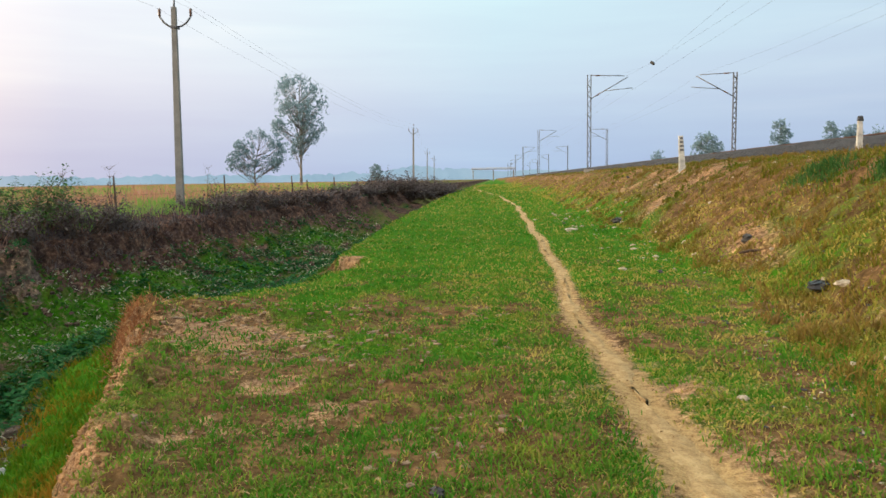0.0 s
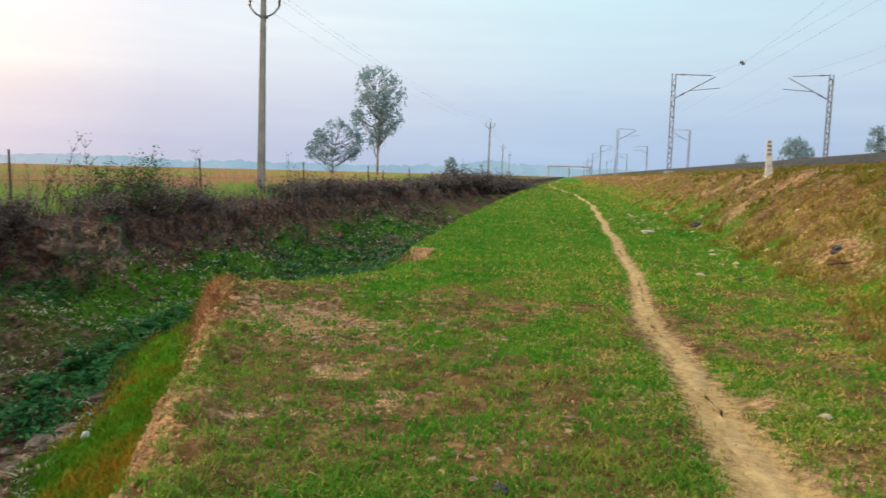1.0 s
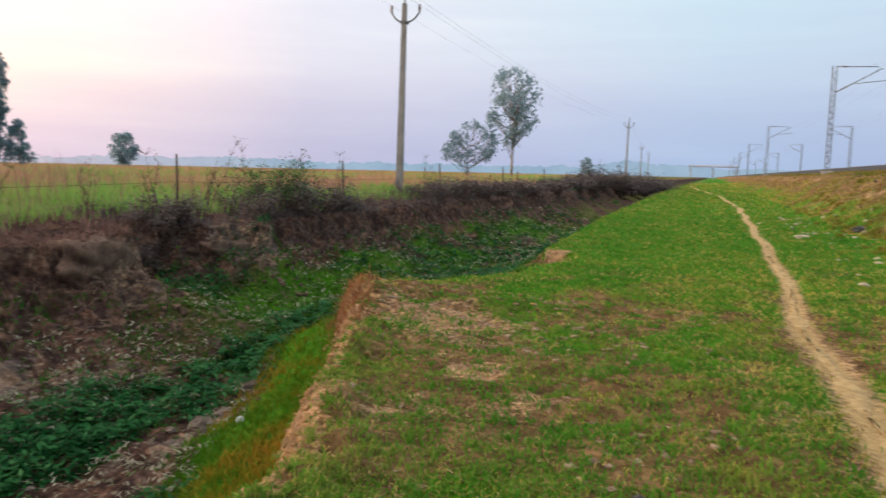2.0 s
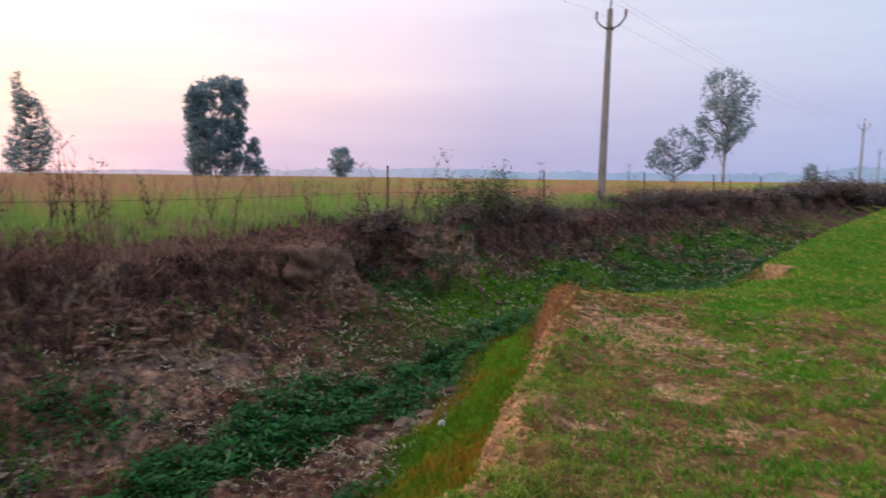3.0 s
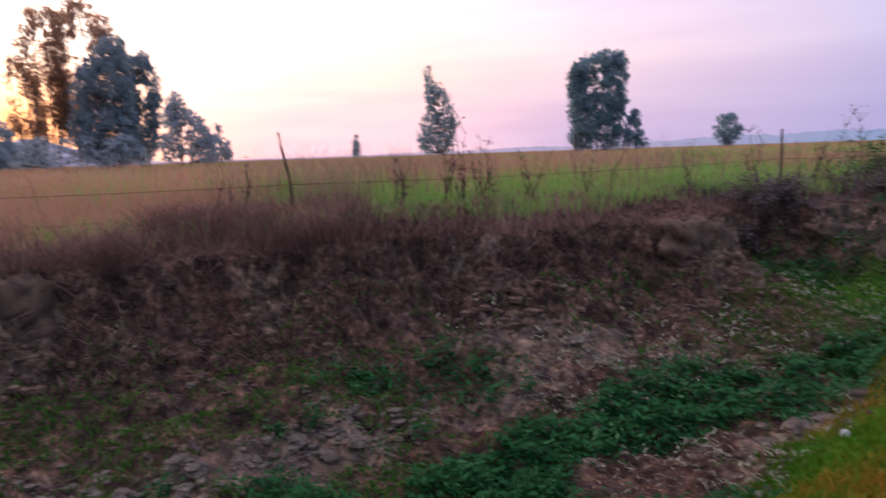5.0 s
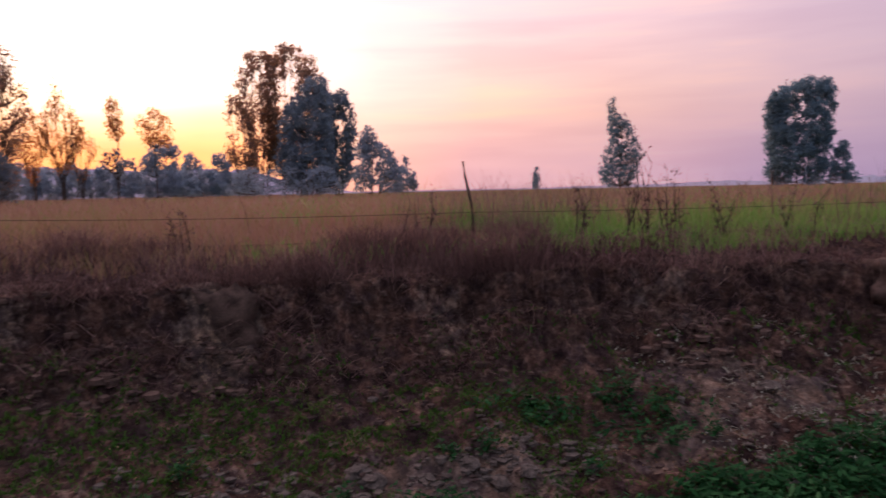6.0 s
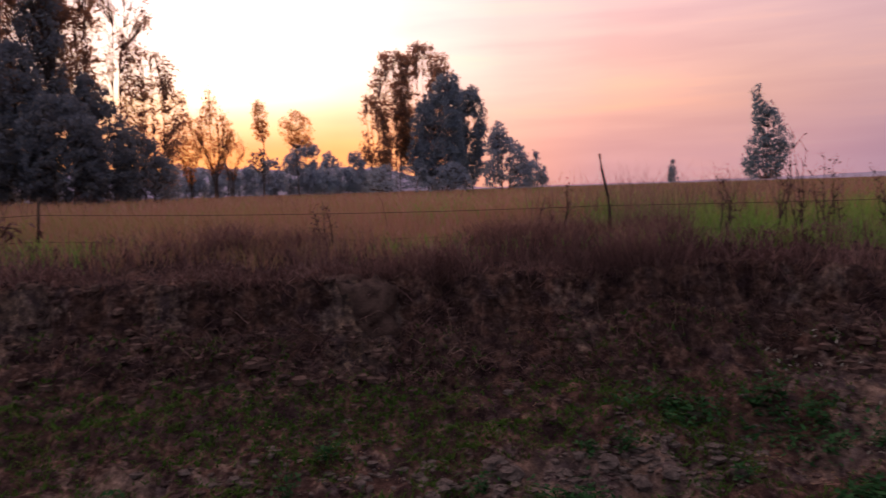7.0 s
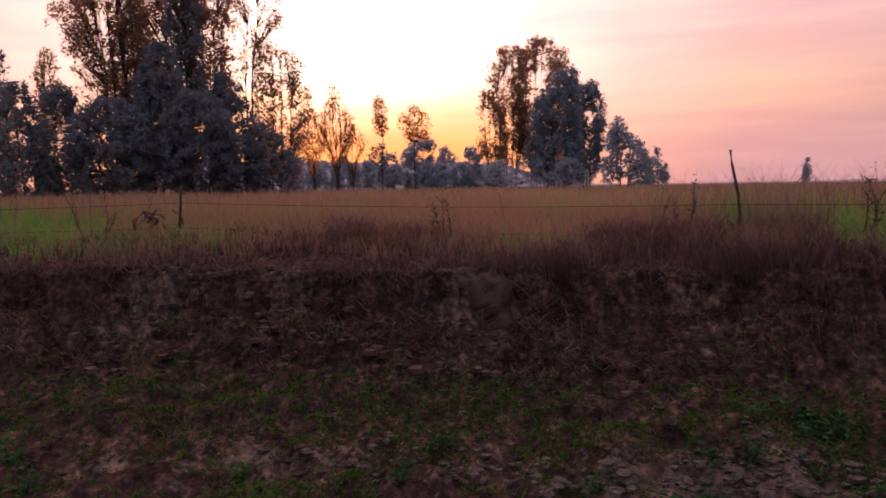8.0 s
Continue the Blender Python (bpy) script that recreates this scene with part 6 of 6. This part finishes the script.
def make_clods():
    u, w, r = scatter(19000, 4.2, 28, 8, 132)
    d, e = w - ridge_line(u), w - bank_line(u)
    on = (d > 0.9) & (e < 0.25) & clumped(u, w, 0.8, -0.02, 91)
    u, w = u[on], w[on]
    lump_set("clods", u, w, 0.007 + 0.040 * RNG.random(len(u)) ** 4, M_CLOD, "grey crumbly clods of earth in the ditch", "soil")
    u, w, r = scatter(2400, 4.0, 45, -36, 2)
    on = (w < slope_foot(u) + 0.6) & (w > -9.0)
    u, w, r = u[on], w[on], r[on]
    lump_set("gravel", u, w, (0.005 + 0.016 * RNG.random(len(u)) ** 2.5) * (0.8 + 0.03 * r), M_STONE, "pale gravel strewn down the railway slope", "gravel", 0.5)
    u = RNG.uniform(12, 34, 130)
    w = slope_foot(u) + RNG.normal(-0.2, 0.9, 130)
    lump_set("pale_stones", u, w, 0.02 + 0.075 * RNG.random(130) ** 2.5, M_STONE, "pale stones and clods rolled down to the slope foot", "gravel", 0.6)
    u, w, r = scatter(1100, 4.5, 60, -36, 2)
    on = (w < slope_foot(u) + 0.8) & (w > -8.5)
    u, w, r = u[on], w[on], r[on]
    lump_set("slag", u, w, (0.008 + 0.022 * RNG.random(len(u)) ** 2) * (1 + 0.02 * r), M_BLACK, "dark slag crumbs strewn over the railway slope", "gravel", 0.5)
    # broken earth along the shelf's edge
    u = RNG.uniform(2.6, 8.6, 900)
    w = ridge_line(u) + RNG.normal(0.05, 0.11, 900)
    lump_set("edge_clods", u, w, 0.006 + 0.034 * RNG.random(900) ** 4, M_EDGE, "broken lumps of orange earth along the shelf edge", "soil", 0.7)
    u, w = 7.9 + RNG.normal(0, 0.6, 700), 3.0 + RNG.normal(0, 0.7, 700)
    on = w < ridge_line(u) - 0.1
    lump_set("earth_lumps", u[on], w[on], 0.006 + 0.025 * RNG.random(on.sum()) ** 3, M_RED, "loose lumps of dry earth on the bare mound", "soil", 0.5)
    # crumbled earth on the broken bank
    u, w, r = scatter(30000, 7.0, 26, 6, 132)
    e = w - bank_line(u)
    on = (e > -1.1) & (e < 0.2) & (fbm(u * 0.9, w * 1.2, 3, 95) + 0.25 * (RNG.random(len(u)) - 0.5) > 0.02)
    u, w = u[on], w[on]
    lump_set("bank_clods", u, w, 0.008 + 0.05 * RNG.random(len(u)) ** 3.5, M_CLOD, "crumbled reddish brown earth on the broken bank", "soil", 0.6)
    # rubble on the slides of bare earth
    at = RNG.choice([-0.85, -5.0, -3.1, 4.4, 1.7, 7.6, 11.2, -2.4], 1500)
    u = at + RNG.normal(0, 0.42, 1500)
    w = bank_line(u) + RNG.uniform(-0.9, 0.15, 1500)
    lump_set("slide_rubble", u, w, 0.012 + 0.07 * RNG.random(1500) ** 3, M_BLOCK, "crumbled lumps of bare brown earth below the slides", "soil", 0.7)
    # stones and crumbs on the trodden shelf
    u, w = RNG.uniform(3.0, 9.0, 3200), RNG.uniform(-0.2, 3.6, 3200)
    on = (w < ridge_line(u) - 0.1) & clumped(u, w, 0.9, 0.0, 96)
    u, w = u[on], w[on]
    lump_set("shelf_crumbs", u, w, 0.005 + 0.038 * RNG.random(len(u)) ** 3.5, M_CRUMB, "pale stones and earth crumbs on the trodden shelf", "soil", 0.45)
    # pale dried mud, broken into rubble
    u, w = 2.6 + RNG.normal(0, 2.0, 3200), 6.2 + RNG.normal(0, 0.5, 3200)
    on = (w > ridge_line(u) + 1.3) & clumped(u, w, 1.1, -0.05, 93)
    lump_set("mud_rubble", u[on], w[on], 0.010 + 0.06 * RNG.random(on.sum()) ** 4, M_MUDGREY, "pale grey rubble of dried mud on the ditch floor", "mud", 0.5)
    u, w, r = scatter(4200, 6.5, 24, 10, 70)
    on = (w > ridge_line(u) + 1.6) & (w < bank_line(u) - 0.3) & clumped(u, w, 0.9, 0.05, 94)
    lump_set("mud_rubble_far", u[on], w[on], 0.010 + 0.04 * RNG.random(on.sum()) ** 4, M_MUDGREY, "pale grey rubble of dried mud between weeds", "mud", 0.45)


make_clods()


def stone(u, w, size, mat, seed, label, name="stone", group="stones on the slope", flat=0.6):
    z = float(height(np.array([u]), np.array([w]))[0])
    ob = new(name, Geo().lump((0, 0, size * flat * 0.35), (size, size * 0.8, size * flat), seed, 7, 10, 0.30).mesh(name, mat, False))
    ob.matrix_world = Matrix.Translation(uw(u, w, z)) @ Matrix.Rotation(seed, 4, "Z")
    return tagged(ob, label, name.split("_")[-1], group)


def earth_block(u, w, z, half, seed, label):
    """A boxy lump of bare earth left standing in the broken bank."""
    rnd = random.Random(seed)
    rings, n, geo = 20, 36, Geo()
    o = rnd.uniform(0, 50)
    for i in range(rings + 1):
        a = math.pi * i / rings
        for k in range(n):
            t = 2 * math.pi * k / n
            d = Vector((math.sin(a) * math.cos(t), math.sin(a) * math.sin(t), math.cos(a)))
            box = 1 / max(abs(d.x), abs(d.y), abs(d.z))
            r = 0.62 * box + 0.38
            r *= 1 + 0.30 * noise.fractal(d * 2.2 + Vector((o, 0, 0)), 0.7, 2.0, 5)
            geo.v.append(Vector((d.x * half[0], d.y * half[1], d.z * half[2])) * r)
    for i in range(rings):
        for k in range(n):
            q = i * n
            geo.f.append((q + n + k, q + n + (k + 1) % n, q + (k + 1) % n, q + k))
    ob = new("earth_block", geo.mesh("earth_block", M_BLOCK, True))
    ob.matrix_world = Matrix.Translation(uw(u, w, z)) @ Matrix.Rotation(math.pi / 2 - TH + rnd.uniform(-0.15, 0.15), 4, "Z") @ Matrix.Rotation(rnd.uniform(-0.08, 0.08), 4, "Y")
    tagged(ob, label, "earth", "earth blocks in the bank")


earth_block(7.7, 8.22, 0.20, (0.62, 0.30, 0.34), 61, "boxy lump of bare brown earth standing out of the cut bank")
earth_block(11.2, 8.40, 0.00, (0.85, 0.30, 0.26), 63, "low ledge of bare brown earth in the cut bank")
earth_block(-0.85, 8.80, 0.10, (0.44, 0.24, 0.38), 64, "rounded lump of bare earth in the cut bank")


def make_stones():
    rnd = random.Random(11)
    for k in range(46):
        u = rnd.choice((rnd.uniform(5, 14), rnd.uniform(10, 30), rnd.uniform(18, 45)))
        w = float(slope_foot(np.array([u]))[0]) + rnd.uniform(-3.6, 1.0)
        pale = rnd.random() < 0.7
        stone(u, w, rnd.uniform(0.018, 0.045) * (1 + u * 0.035), M_STONE if pale else M_BLACK, k, "pale angular stone in the grass" if pale else "dark stone in the grass")
    stone(9.0, -3.98, 0.15, M_BAG, 301, "crumpled black plastic bag on the slope", "plastic_bag", "", 0.5)
    stone(8.55, -4.05, 0.11, M_STONE, 302, "pale stone beside a black bag", flat=0.4)
    stone(13.1, -4.5, 0.12, M_BLACK, 303, "dark clod on the slope", "clod", "", 0.8)
    stone(24.1, -4.1, 0.22, M_BLACK, 304, "dark boulder low on the slope", "boulder", "", 0.6)
    stone(3.52, 0.30, 0.045, M_BLACK, 307, "small dark stone in the short turf", flat=0.8)
    stone(22.3, -2.4, 0.20, M_STONE, 305, "pale flat stone beside the path", flat=0.3)
    stone(5.13, 3.84, 0.045, M_WHITE, 306, "small crumpled white paper cup on the ledge", "paper_cup", "", 0.9).location.z += 0.05
    for k in range(18):
        u0, w0, ru, rw = rnd.choice(((1.25, 6.15, 1.1, 0.4), (1.25, 6.15, 1.1, 0.4), (4.9, 6.85, 1.0, 0.3), (5.4, 4.65, 0.9, 0.2), (3.7, 5.46, 0.25, 0.1), (-2.6, 6.2, 1.8, 0.35)))
        u, w, s = u0 + rnd.gauss(0, 0.55) * ru, w0 + rnd.gauss(0, 0.6) * rw, rnd.uniform(0.05, 0.14)
        stone(u, w, s, M_MUDGREY, 320 + k, "large grey clod of dried mud in the ditch", "mud_clod", "clods in the ditch", rnd.uniform(0.5, 0.65))
    stick = new("stick", Geo().tube([(-0.3, -0.05, 0.02), (-0.1, 0.0, 0.05), (0.12, 0.06, 0.04), (0.34, 0.10, 0.06)], [0.02, 0.026, 0.022, 0.012], 6).mesh("stick", M_STICK))
    stick.location = uw(12.2, -4.35, float(height(np.array([12.2]), np.array([-4.35]))[0]))
    tagged(stick, "dark dead stick lying on the slope", "stick")


make_stones()

# ---- far bridge over the railway ----


def make_bridge():
    c = Vector((math.sin(radians(4.0)) * 430, math.cos(radians(4.0)) * 430, 0))
    ob = root("road_bridge", c, "pale concrete road bridge far off in the haze", "bridge")
    part("deck", Geo().box((0, 0, 7.3), (26, 7, 0.4)), M_CONCRETE, ob, smooth=False)
    part("parapet", Geo().box((0, -3.3, 7.95), (26, 0.3, 0.35)), M_WHITE, ob, smooth=False)
    for x in (-12, 0, 12):
        part("pier", Geo().box((x, 0, 3.3), (0.3, 5, 6.9)), M_CONCRETE, ob, smooth=False)


make_bridge()
